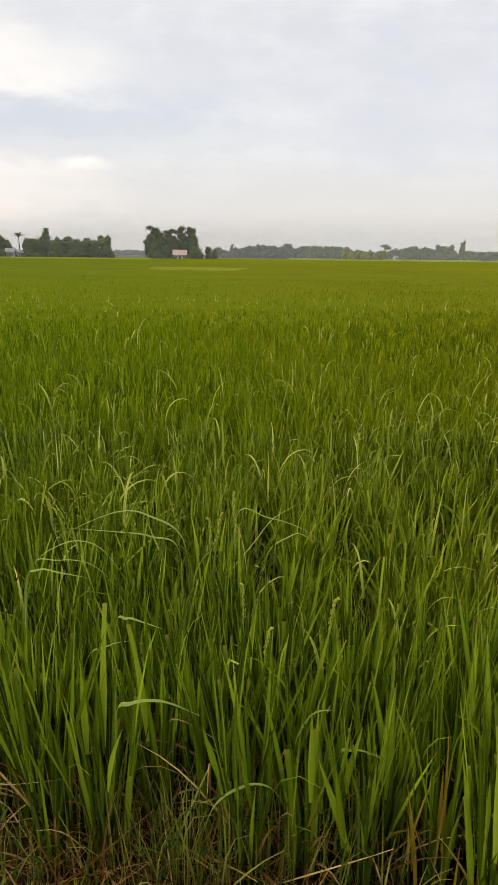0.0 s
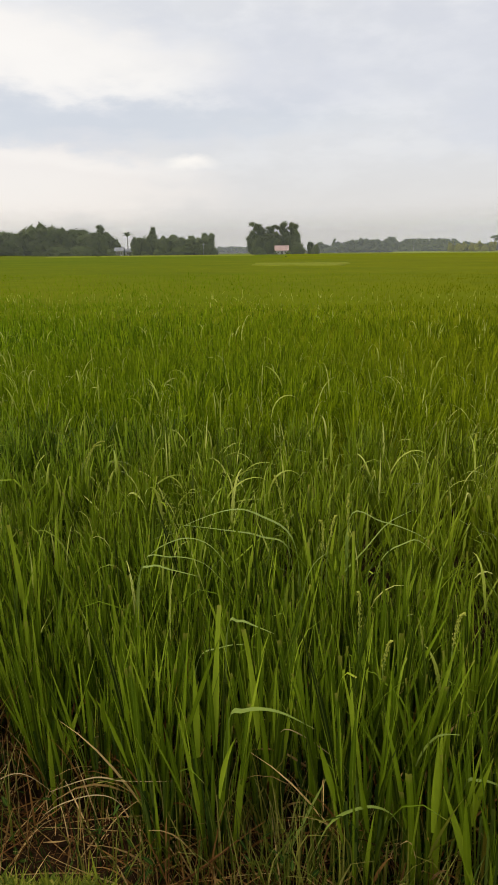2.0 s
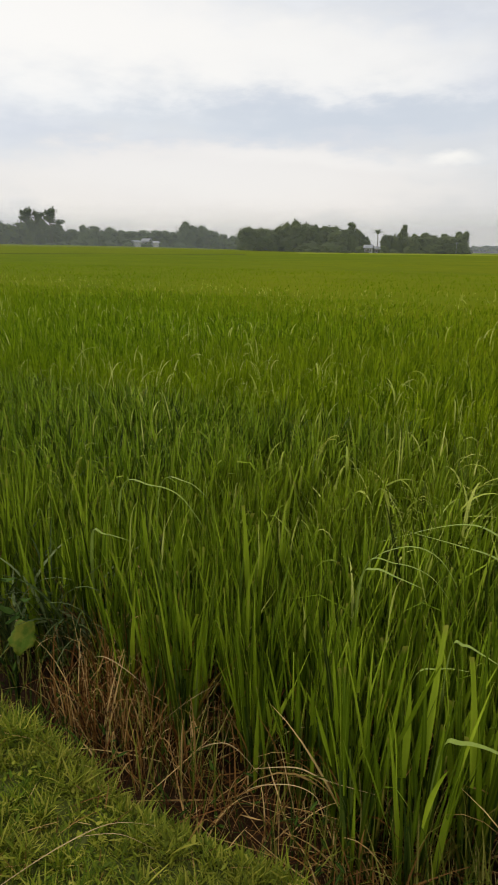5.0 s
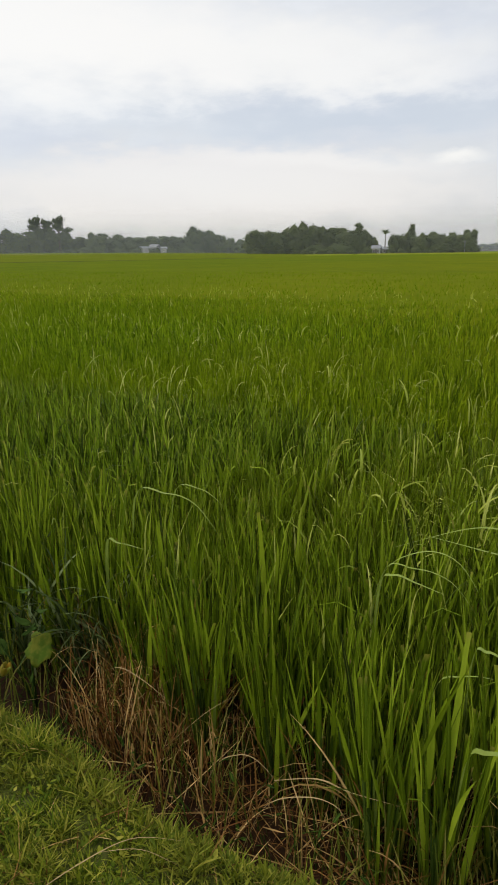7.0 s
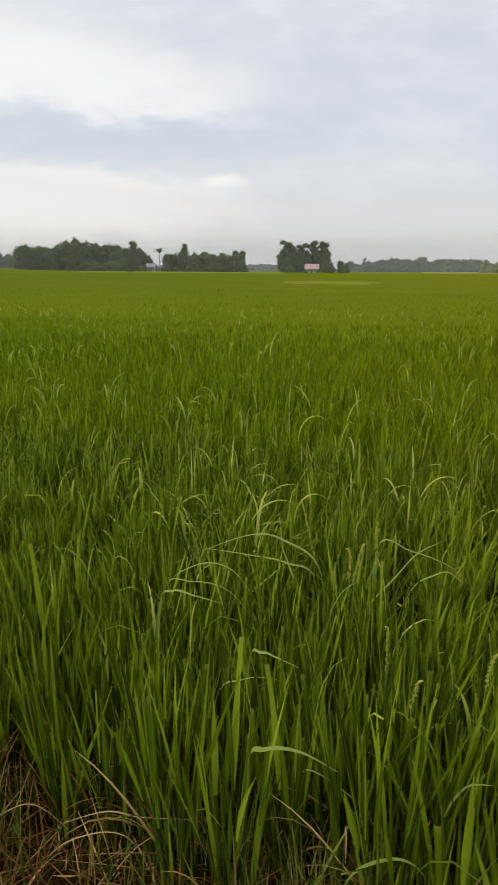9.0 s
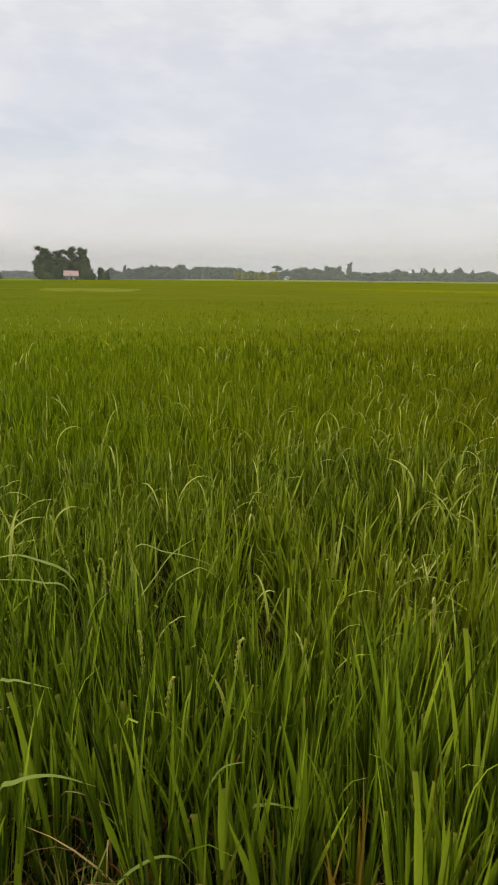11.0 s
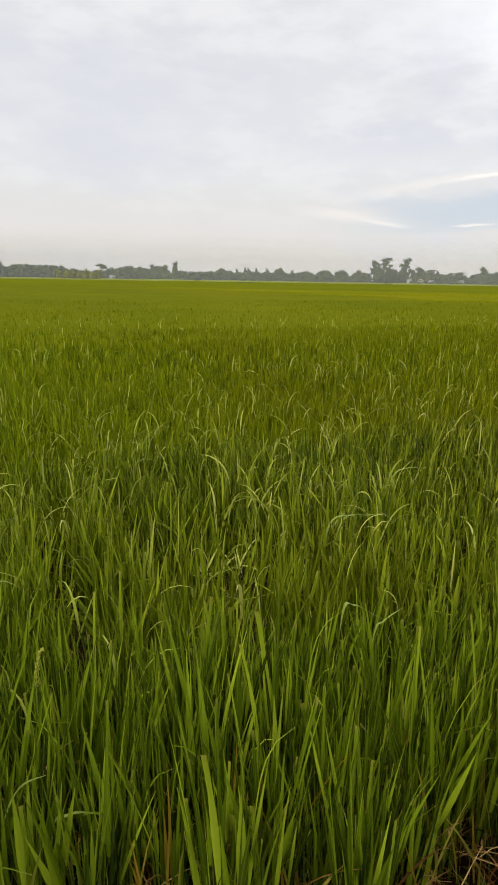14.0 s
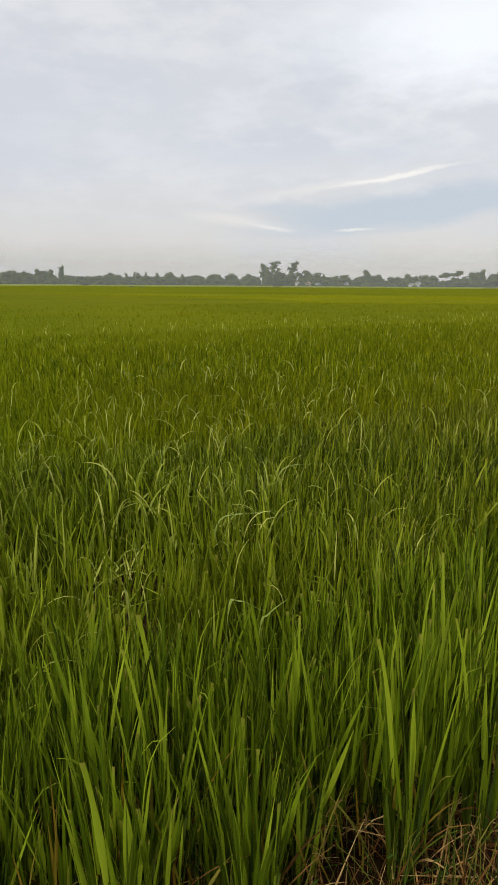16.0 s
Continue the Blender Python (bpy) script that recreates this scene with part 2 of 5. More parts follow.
SEDGE = leaf_material("sedge_blade", [(0.018, 0.030, 0.006), (0.035, 0.055, 0.012), (0.07, 0.10, 0.028), (0.32, 0.36, 0.16)], None, 0.2, 0.6, 0.15, 0.3)
WEED = leaf_material("weed_leaf", [(0.018, 0.040, 0.006), (0.036, 0.075, 0.010), (0.075, 0.13, 0.02)], None, 0.25, 0.75, 0.08, 0.3)
GOURD_LEAF = leaf_material("broad_weed_leaf", [(0.085, 0.145, 0.010), (0.12, 0.18, 0.012)], (30.0, (0.30, 0.26, 0.03), 0.5), 0.3, 0.55, 0.12, 0.3)
GRAIN = leaf_material("rice_grain", [(0.52, 0.52, 0.07), (0.66, 0.65, 0.12), (0.58, 0.57, 0.09)], None, 0.1, 0.7, 0.1)
LEAF_NEAR = leaf_material("grove_foliage", [(0.100, 0.125, 0.048), (0.128, 0.152, 0.058), (0.158, 0.180, 0.068)], (0.08, (0.135, 0.150, 0.062), 0.5), 0.35, 0.75, 0.1)
LEAF_MID = leaf_material("village_foliage", [(0.080, 0.105, 0.052), (0.095, 0.120, 0.058), (0.110, 0.135, 0.065)], (0.05, (0.100, 0.115, 0.055), 0.5), 0.3, 0.8, 0.1)
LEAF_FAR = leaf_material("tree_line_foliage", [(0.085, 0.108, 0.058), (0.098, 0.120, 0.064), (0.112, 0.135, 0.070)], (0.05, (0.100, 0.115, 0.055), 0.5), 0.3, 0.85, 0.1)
LEAF_BUSH = leaf_material("yellow_green_foliage", [(0.20, 0.20, 0.04), (0.24, 0.235, 0.05), (0.28, 0.27, 0.06)], None, 0.3, 0.85, 0.1)


def plain(name, c1, c2, scale, rough=0.8, spec=0.25, depth=0.01, stretch=None, drift=False):
    """A mottled surface with two scales of grain and a bump."""
    k = Nodes(name)
    f = k.noise(scale, 5, stretch=stretch)
    colour = k.ramp(f, (0.3, c1), (0.7, c2))
    colour = k.mix(k.rng(k.noise(scale * 7, 4), 0.3, 0.7, 0.0, 0.35), colour, (0.6, 0.6, 0.6), "MULTIPLY")
    if drift:
        colour = k.mix(1.0, colour, k.ripeness(True), "MULTIPLY")
    return k.done(k.principled(colour, rough, spec, k.noise(scale * 4, 6), depth))


MUD = plain("wet_mud", (0.026, 0.012, 0.005), (0.056, 0.027, 0.010), 6.0, 0.8, 0.12, 0.02)
EARTH = plain("bund_earth", (0.060, 0.066, 0.012), (0.105, 0.120, 0.018), 7.0, 0.9, 0.2, 0.02)
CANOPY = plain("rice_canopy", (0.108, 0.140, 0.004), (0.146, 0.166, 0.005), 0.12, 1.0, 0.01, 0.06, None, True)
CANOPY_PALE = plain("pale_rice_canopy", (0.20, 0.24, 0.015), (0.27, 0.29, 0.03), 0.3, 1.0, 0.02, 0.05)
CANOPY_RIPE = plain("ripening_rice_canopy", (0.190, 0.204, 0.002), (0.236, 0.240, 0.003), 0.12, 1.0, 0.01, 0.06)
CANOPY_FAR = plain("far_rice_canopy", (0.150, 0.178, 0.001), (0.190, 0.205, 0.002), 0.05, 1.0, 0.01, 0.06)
CANOPY_LODGED = plain("pale_lodged_rice", (0.175, 0.20, 0.012), (0.26, 0.275, 0.03), 0.5, 1.0, 0.02, 0.05)
CANOPY_LEFT = plain("young_rice_canopy", (0.125, 0.16, 0.004), (0.16, 0.185, 0.006), 0.1, 1.0, 0.02, 0.05)
BARK = plain("bark", (0.07, 0.055, 0.04), (0.13, 0.10, 0.08), 5.0, 0.9, 0.2, 0.02, (1, 1, 0.2))
TIN = plain("weathered_tin", (0.24, 0.24, 0.25), (0.46, 0.46, 0.47), 0.6, 0.6, 0.3, 0.01)
TIN_RUST = plain("rust_pink_tin", (0.52, 0.33, 0.28), (0.66, 0.46, 0.40), 1.2, 0.6, 0.3, 0.01)
PLASTER = plain("pale_plaster", (0.46, 0.44, 0.42), (0.64, 0.62, 0.59), 1.0, 0.85, 0.2, 0.01)
GREYWOOD = plain("grey_wood", (0.13, 0.115, 0.10), (0.22, 0.195, 0.17), 3.0, 0.8, 0.2, 0.01)
CONCRETE = plain("pole_concrete", (0.22, 0.22, 0.21), (0.34, 0.33, 0.32), 2.0, 0.85, 0.2, 0.01)



def mist(name, share, low, high):
    """Thin evening haze: mostly clear, the rest scatters the sky's light both ways; it thins out with height."""
    k = Nodes(name)
    place = k.add("ShaderNodeSeparateXYZ")
    k.put(k.add("ShaderNodeTexCoord").outputs["Object"], place.inputs[0])
    thin = k.add("ShaderNodeMapRange")
    thin.interpolation_type = "SMOOTHSTEP"
    k.put(place.outputs[2], thin.inputs["Value"])
    for slot, v in zip(("From Min", "From Max", "To Min", "To Max"), (low, high, share, 0.0)):
        thin.inputs[slot].default_value = v
    back, ahead, both, out = k.add("ShaderNodeBsdfDiffuse"), k.add("ShaderNodeBsdfTranslucent"), k.add("ShaderNodeMixShader"), k.add("ShaderNodeMixShader")
    for n in (back, ahead):
        n.inputs["Color"].default_value = (0.90, 0.93, 0.96, 1.0)
    k.put(back.outputs[0], both.inputs[1])
    k.put(ahead.outputs[0], both.inputs[2])
    k.put(thin.outputs[0], out.inputs[0])
    k.put(k.add("ShaderNodeBsdfTransparent").outputs[0], out.inputs[1])
    k.put(both.outputs[0], out.inputs[2])
    return k.done(out.outputs[0])


# ---- helpers for shapes ----
RNG = np.random.default_rng(7)


def part(name, data, material, parent, label="", at=None):
    """Links a mesh (or a bmesh) as one object under a thing or a part."""
    if isinstance(data, bmesh.types.BMesh):
        me = bpy.data.meshes.new(name)
        data.to_mesh(me)
        data.free()
        data = me
    if material is not None and not data.materials:
        data.materials.append(material)
    ob = new(name, data)
    if parent is not None:
        ob.parent = parent
    if at is not None:
        ob.matrix_basis = at
    return tagged(ob, label) if label else ob


def mesh_of(name, verts, faces, uvs=None, smooth=False):
    """A mesh from numpy arrays: verts (n, 3), faces (m, 4), uvs (n, 2)."""
    me = bpy.data.meshes.new(name)
    me.vertices.add(len(verts))
    me.vertices.foreach_set("co", np.asarray(verts, dtype=np.float32).ravel())
    k = faces.shape[1]
    me.loops.add(faces.size)
    me.loops.foreach_set("vertex_index", faces.astype(np.int32).ravel())
    me.polygons.add(len(faces))
    me.polygons.foreach_set("loop_start", np.arange(0, faces.size, k, dtype=np.int32))
    if uvs is not None:
        layer = me.uv_layers.new(name="UVMap")
        layer.data.foreach_set("uv", np.asarray(uvs, dtype=np.float32)[faces.ravel()].ravel())
    me.update(calc_edges=True)
    me.validate()
    if smooth:
        me.polygons.foreach_set("use_smooth", np.ones(len(me.polygons), dtype=bool))
    return me


def blades(base, lean, tilt, bend, length, width, segs=6, fold=False, power=2.0, twist=None, blunt=0.1):
    """Grass-like blades. base (n, 3); lean: heading of the bow, tilt: first angle from upright, bend: angle gained to the tip."""
    n = len(base)
    s = np.linspace(0, 1, segs + 1)
    power = np.broadcast_to(power, (n,))
    theta = tilt[:, None] + bend[:, None] * s[None, :] ** power[:, None]
    mid = 0.5 * (theta[:, 1:] + theta[:, :-1])
    step = (length / segs)[:, None]
    h = np.concatenate([np.zeros((n, 1)), np.cumsum(np.sin(mid) * step, 1)], 1)
    v = np.concatenate([np.zeros((n, 1)), np.cumsum(np.cos(mid) * step, 1)], 1)
    dx, dy = np.cos(lean)[:, None], np.sin(lean)[:, None]
    centre = np.stack([base[:, 0:1] + h * dx, base[:, 1:2] + h * dy, base[:, 2:3] + v], -1)
    side = np.stack([-dy, dx, np.zeros_like(dx)], -1)
    out = np.stack([np.cos(theta) * dx, np.cos(theta) * dy, -np.sin(theta)], -1)
    if twist is None:
        twist = RNG.normal(0, 0.7, n)
    a = twist[:, None, None] * (0.4 + 0.6 * s[None, :, None])
    across = side * np.cos(a) + out * np.sin(a)
    face = -side * np.sin(a) + out * np.cos(a)
    end = np.broadcast_to(blunt, (n,))[:, None]
    taper = 1 - (np.maximum(0, s - 0.35) / 0.65) ** 1.45
    w = width[:, None] * (0.5 + 0.5 * np.minimum(1, s / 0.35))[None, :] * np.maximum(end, taper[None, :])
    half = across * (0.5 * w)[:, :, None]
    if fold:
        rows = np.stack([centre - half, centre + face * (0.16 * w)[:, :, None], centre + half], 2)
    else:
        rows = np.stack([centre - half, centre + half], 2)
    m = rows.shape[2]
    verts = rows.reshape(-1, 3)
    ids = np.arange(n * (segs + 1) * m).reshape(n, segs + 1, m)
    faces = np.stack([ids[:, :-1, :-1], ids[:, :-1, 1:], ids[:, 1:, 1:], ids[:, 1:, :-1]], -1).reshape(-1, 4)
    u = np.broadcast_to(np.linspace(0, 1, m)[None, None, :], (n, segs + 1, m))
    t = np.broadcast_to(s[None, :, None], (n, segs + 1, m))
    return verts, faces, np.stack([u, t], -1).reshape(-1, 2)


def tube(points, radii, sides=6):
    """A bent tapered tube as one bmesh."""
    bm = bmesh.new()
    rings = []
    pts = [Vector(p) for p in points]
    for i, p in enumerate(pts):
        way = (pts[min(i + 1, len(pts) - 1)] - pts[max(i - 1, 0)]).normalized()
        side = way.orthogonal().normalized()
        other = way.cross(side)
        rings.append([bm.verts.new(p + radii[i] * (math.cos(q) * side + math.sin(q) * other)) for q in [2 * math.pi * k / sides for k in range(sides)]])
    for a, b in zip(rings, rings[1:]):
        for k in range(sides):
            bm.faces.new((a[k], a[(k + 1) % sides], b[(k + 1) % sides], b[k]))
    bm.faces.new(rings[0][::-1])
    bm.faces.new(rings[-1])
    for f in bm.faces:
        f.smooth = True
    return bm


def box(bm, x0, x1, y0, y1, z0, z1):
    m = Matrix.LocRotScale(((x0 + x1) / 2, (y0 + y1) / 2, (z0 + z1) / 2), None, (x1 - x0, y1 - y0, z1 - z0))
    bmesh.ops.create_cube(bm, size=1, matrix=m)
    return bm


# ---- the ground ----
def edge(x):
    """The brink of the grassy bund, towards the field."""
    return 1.82 - 0.45 / (1 + np.exp(-(x - 0.75) * 3.0)) - 0.03 * np.minimum(x, 0) + 0.03 * np.sin(2.3 * x + 0.6) + 0.02 * np.sin(7.1 * x) + 0.05 * np.exp(-((x + 2.0) / 0.22) ** 2)


def sheet(name, xs, ys, height, material, label, category, kind="structure"):
    gx, gy = np.meshgrid(xs, ys)
    verts = np.stack([gx, gy, height(gx, gy)], -1).reshape(-1, 3)
    ids = np.arange(gx.size).reshape(gx.shape)
    faces = np.stack([ids[:-1, :-1], ids[:-1, 1:], ids[1:, 1:], ids[1:, :-1]], -1).reshape(-1, 4)
    ob = part(name, mesh_of(name, verts, faces, None, True), material, None)
    return tagged(ob, label, category, "", kind)


def ripple(x, y, size, seed):
    """Smooth uneven relief from a few crossing waves."""
    r = np.random.default_rng(seed)
    total = np.zeros_like(x, dtype=float)
    for k in range(9):
        a, f, p = r.uniform(0, math.pi), r.uniform(0.6, 2.4) / size, r.uniform(0, 6.28)
        total += np.sin((x * math.cos(a) + y * math.sin(a)) * f * 2 * math.pi + p) / 9
    return total


far_x = np.concatenate([[-4000, -1500, -600, -200, -60, -20], np.linspace(-6, 6, 61), [20, 60, 200, 600, 1500, 4000]])
far_y = np.concatenate([[-4000, -1500, -600, -200, -60, -20], np.linspace(-4, 8, 61), [20, 60, 200, 600, 1500, 4000]])
sheet("ground", far_x, far_y, lambda x, y: 0.012 * ripple(x, y, 0.5, 3) * (np.hypot(x, y) < 9) - 0.05 * (np.hypot(x, y) > 15), MUD,
      "dark wet mud ground of the rice paddy", "ground")


def bund_height(x, y):
    d = edge(x) + 0.05 - y
    top = 0.19 + 0.018 * ripple(x, y, 0.45, 5)
    front = np.clip(d / 0.16, -0.6, 1)
    back = np.clip((y + 1.6) / 0.5, -0.6, 1)
    rise = np.minimum(np.minimum(front, 1), back)
    return np.where(rise >= 1, top, top * np.sin(np.clip(rise, 0, 1) * math.pi / 2) - 0.06 * (rise < 0))


sheet("bund", np.linspace(-9, 9, 241), np.linspace(-2.0, 2.4, 61), bund_height, EARTH, "raised earth bund covered with short grass beside the paddy", "bund")


# ---- the paddy far off: canopy sheets seen almost edge on ----
def canopy_height(x, y):
    near = np.clip((y - 5.0) / 9.0, 0, 1)
    return 0.18 + 0.34 * near + 0.045 * np.clip((y - 14) / 16, 0, 1) + 0.035 * ripple(x, y, 2.2, 9) + 0.03 * ripple(x, y, 11.0, 10)


cx = np.concatenate([np.linspace(-330, -45, 40), np.linspace(-42, 42, 169), np.linspace(45, 420, 50)])
cy = np.concatenate([np.linspace(4.6, 20, 40), np.linspace(20.6, 60, 60), np.linspace(62, 330, 60)])
sheet("rice_canopy", cx, cy, canopy_height, CANOPY, "dense green rice canopy stretching to the distant trees", "rice field")


def plot(label, material, corners, z, rise=0.0, swell=0.0):
    """A neighbouring paddy of another ripeness: a bumpy slab between four corners, with sides down to the ground.

    rise lifts its far side, swell the middle of that far side."""
    n, m = 40, 14
    c = [np.array(p, dtype=float) for p in corners]
    a, b = np.meshgrid(np.linspace(0, 1, n), np.linspace(0, 1, m))
    p = (1 - a)[..., None] * (1 - b)[..., None] * c[0] + a[..., None] * (1 - b)[..., None] * c[1] + a[..., None] * b[..., None] * c[2] + (1 - a)[..., None] * b[..., None] * c[3]
    ragged = 1.2 * ripple(p[..., 0], p[..., 1], 9.0, 21)
    rim = (a == 0) | (a == 1) | (b == 0) | (b == 1)
    h = z + b * (rise * (1 - a) + swell * 4 * a * (1 - a)) + 0.04 * ripple(p[..., 0], p[..., 1], 3.0, 22)
    verts = np.stack([p[..., 0] + ragged, p[..., 1] + ragged, np.where(rim, 0.3, h)], -1).reshape(-1, 3)
    ids = np.arange(n * m).reshape(m, n)
    faces = np.stack([ids[:-1, :-1], ids[:-1, 1:], ids[1:, 1:], ids[1:, :-1]], -1).reshape(-1, 4)
    ob = part("rice_plot", mesh_of("rice_plot", verts, faces, None, True), material, None)
    return tagged(ob, label, "rice field", "", "structure")


for a0, a1 in ((3, 19), (19, 35), (35, 52)):
    p, q = (math.sin(radians(a0)), math.cos(radians(a0))), (math.sin(radians(a1)), math.cos(radians(a1)))
    plot("pale strip of stubble field at the foot of the far trees", CANOPY_PALE, [(p[0] * 225, p[1] * 225), (q[0] * 225, q[1] * 225), (q[0] * 392, q[1] * 392), (p[0] * 392, p[1] * 392)], 0.68)
for a0, a1 in ((-35, -21), (-21, -8)):
    p, q = (math.sin(radians(a0)), math.cos(radians(a0))), (math.sin(radians(a1)), math.cos(radians(a1)))
    plot("pale strip of stubble field at the foot of the grove", CANOPY_PALE, [(p[0] * 172, p[1] * 172), (q[0] * 172, q[1] * 172), (q[0] * 221, q[1] * 221), (p[0] * 221, p[1] * 221)], 0.67)
plot("gently rising young rice field behind a low dark bund", CANOPY_LEFT, [(-96, 62), (-57, 128), (-112, 245), (-262, 160)], 0.64, 1.55, 0.75)
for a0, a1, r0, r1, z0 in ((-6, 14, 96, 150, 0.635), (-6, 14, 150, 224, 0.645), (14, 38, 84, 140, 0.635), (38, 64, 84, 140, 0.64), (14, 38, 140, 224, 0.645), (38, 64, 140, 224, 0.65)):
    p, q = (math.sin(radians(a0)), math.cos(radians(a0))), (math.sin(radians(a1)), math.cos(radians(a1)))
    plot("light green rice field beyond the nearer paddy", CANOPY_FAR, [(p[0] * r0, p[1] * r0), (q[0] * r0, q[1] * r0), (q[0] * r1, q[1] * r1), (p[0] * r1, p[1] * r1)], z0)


for b0, r0, b1, r1, z0 in ((39, 46, 27, 62, 0.62), (27, 62, 13, 84, 0.63)):
    p, q = (math.sin(radians(b0)), math.cos(radians(b0))), (math.sin(radians(b1)), math.cos(radians(b1)))
    e = (math.sin(radians(64)), math.cos(radians(64)))
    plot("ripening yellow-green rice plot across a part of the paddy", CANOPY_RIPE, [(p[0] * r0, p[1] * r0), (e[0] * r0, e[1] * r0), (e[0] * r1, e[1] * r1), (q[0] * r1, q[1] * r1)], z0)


plot("small pale yellow-green patch of lodged rice in the field", CANOPY_LODGED, [(-7.6, 55.5), (-0.6, 55.0), (-0.2, 66), (-9.4, 69)], 0.64)


def low_bund(points, label):
    """A long low earth bank between two paddies."""
    pts = [Vector(p) for p in points]
    ob = part("field_bund", tube([p + Vector((0, 0, 0.36)) for p in pts], [0.27] * len(pts), 8), EARTH, None)
    return tagged(ob, label, "bund", "", "structure")


low_bund([(-93, 61, 0), (-82, 79, 0), (-71, 98, 0), (-63, 112, 0)], "long low dark earth bund between two rice plots")
low_bund([(60, 205, 0), (120, 190, 0), (190, 150, 0)], "far low earth bund at the edge of the ripening rice")


def haze(radius, share, top):
    """A veil of evening haze hanging over the far fields."""
    a = np.radians(np.linspace(-80, 80, 81))
    z = np.linspace(0.0, top, 9)
    ga, gz = np.meshgrid(a, z)
    verts = np.stack([radius * np.sin(ga), radius * np.cos(ga), gz], -1).reshape(-1, 3)
    ids = np.arange(ga.size).reshape(ga.shape)
    faces = np.stack([ids[:-1, :-1], ids[:-1, 1:], ids[1:, 1:], ids[1:, :-1]], -1).reshape(-1, 4)
    ob = part("haze", mesh_of("haze", verts, faces, None, True), mist("evening_haze", share, top * 0.35, top), None)
    tagged(ob, "thin grey evening haze over the far fields", "haze", "", "structure")


for radius_, share_, top_ in ((212, 0.10, 15), (268, 0.09, 20), (348, 0.11, 24), (520, 0.16, 34)):
    haze(radius_, share_, top_)

# ---- rice ----
def front(x):
    """Where the first rice plants stand."""
    return edge(x) + 0.27 + 0.05 / (1 + np.exp((x + 0.35) * 8)) + 0.06 / (1 + np.exp((x + 1.1) * 8)) + 0.07 * np.exp(-((x + 1.42) / 0.28) ** 2) - 0.12 * np.exp(-((x - 0.52) / 0.36) ** 2) + 0.15 * np.exp(-((x + 0.16) / 0.22) ** 2) + 0.05 * np.sin(5 * x)


def broken(n, r, share=0.04):
    """Most tips are drawn to a point; a few are torn off square."""
    return np.where(r.uniform(0, 1, n) < share, r.uniform(0.4, 0.8, n), 0.05)


def mixed_width(n, r, low, high):
    """Broad leaves with narrow young ones between them."""
    return np.where(r.uniform(0, 1, n) < 0.24, r.uniform(0.4, 0.75, n) * low, r.uniform(low, high, n))


def tuft(n, radius, r, tall=1.0, detail=7, fold=True):
    """One rice hill round the origin: upright blades from the base and shorter ones that leave the culms half-way up."""
    a, d = r.uniform(0, 2 * math.pi, n), radius * np.sqrt(r.uniform(0, 1, n))
    base = np.stack([d * np.cos(a), d * np.sin(a), np.zeros(n)], 1)
    high = r.uniform(0, 1, n) < 0.55
    base[:, 2] = np.where(high, r.uniform(0.14, 0.34, n), 0.0) * tall
    base[:, :2] *= np.where(high, 1.5, 1.0)[:, None]
    length = np.where(high, r.uniform(0.17, 0.42, n), r.uniform(0.34, 0.68, n)) * tall
    tilt = np.where(high, r.uniform(0.02, 0.32, n), r.uniform(0.0, 0.18, n))
    bend = np.abs(r.normal(0.03, 0.12, n))
    lolling = r.uniform(0, 1, n) < 0.09
    bend = np.where(lolling, r.uniform(0.6, 2.2, n), bend)
    power = np.where(lolling, r.uniform(2.0, 5.0, n), 1.6)
    lean = a + r.normal(0, 0.8, n)
    width = mixed_width(n, r, 0.011, 0.023) * np.where(lolling, 0.6, 1.0)
    return blades(base, lean, tilt, bend, length, width, detail, fold, power, r.normal(0, 0.8, n), broken(n, r, 0.10))


def sheath(n, radius, r):
    """The culms: slender upright stalks below the leaves, some of them withered."""
    a, d = r.uniform(0, 2 * math.pi, n), radius * np.sqrt(r.uniform(0, 1, n))
    base = np.stack([d * np.cos(a), d * np.sin(a), np.zeros(n)], 1)
    return blades(base, a, r.uniform(0, 0.12, n), r.uniform(0, 0.1, n), r.uniform(0.2, 0.42, n), r.uniform(0.007, 0.013, n), 2, False, 1.5, r.uniform(-1.5, 1.5, n), 0.6)


def withered(n, radius, r):
    a, d = r.uniform(0, 2 * math.pi, n), radius * np.sqrt(r.uniform(0, 1, n))
    base = np.stack([d * np.cos(a), d * np.sin(a), r.uniform(0, 0.12, n)], 1)
    return blades(base, a, r.uniform(0.1, 0.7, n), r.uniform(0.3, 1.9, n), r.uniform(0.14, 0.4, n), r.uniform(0.004, 0.009, n), 6, False, r.uniform(1, 3, n), r.uniform(-1.5, 1.5, n))


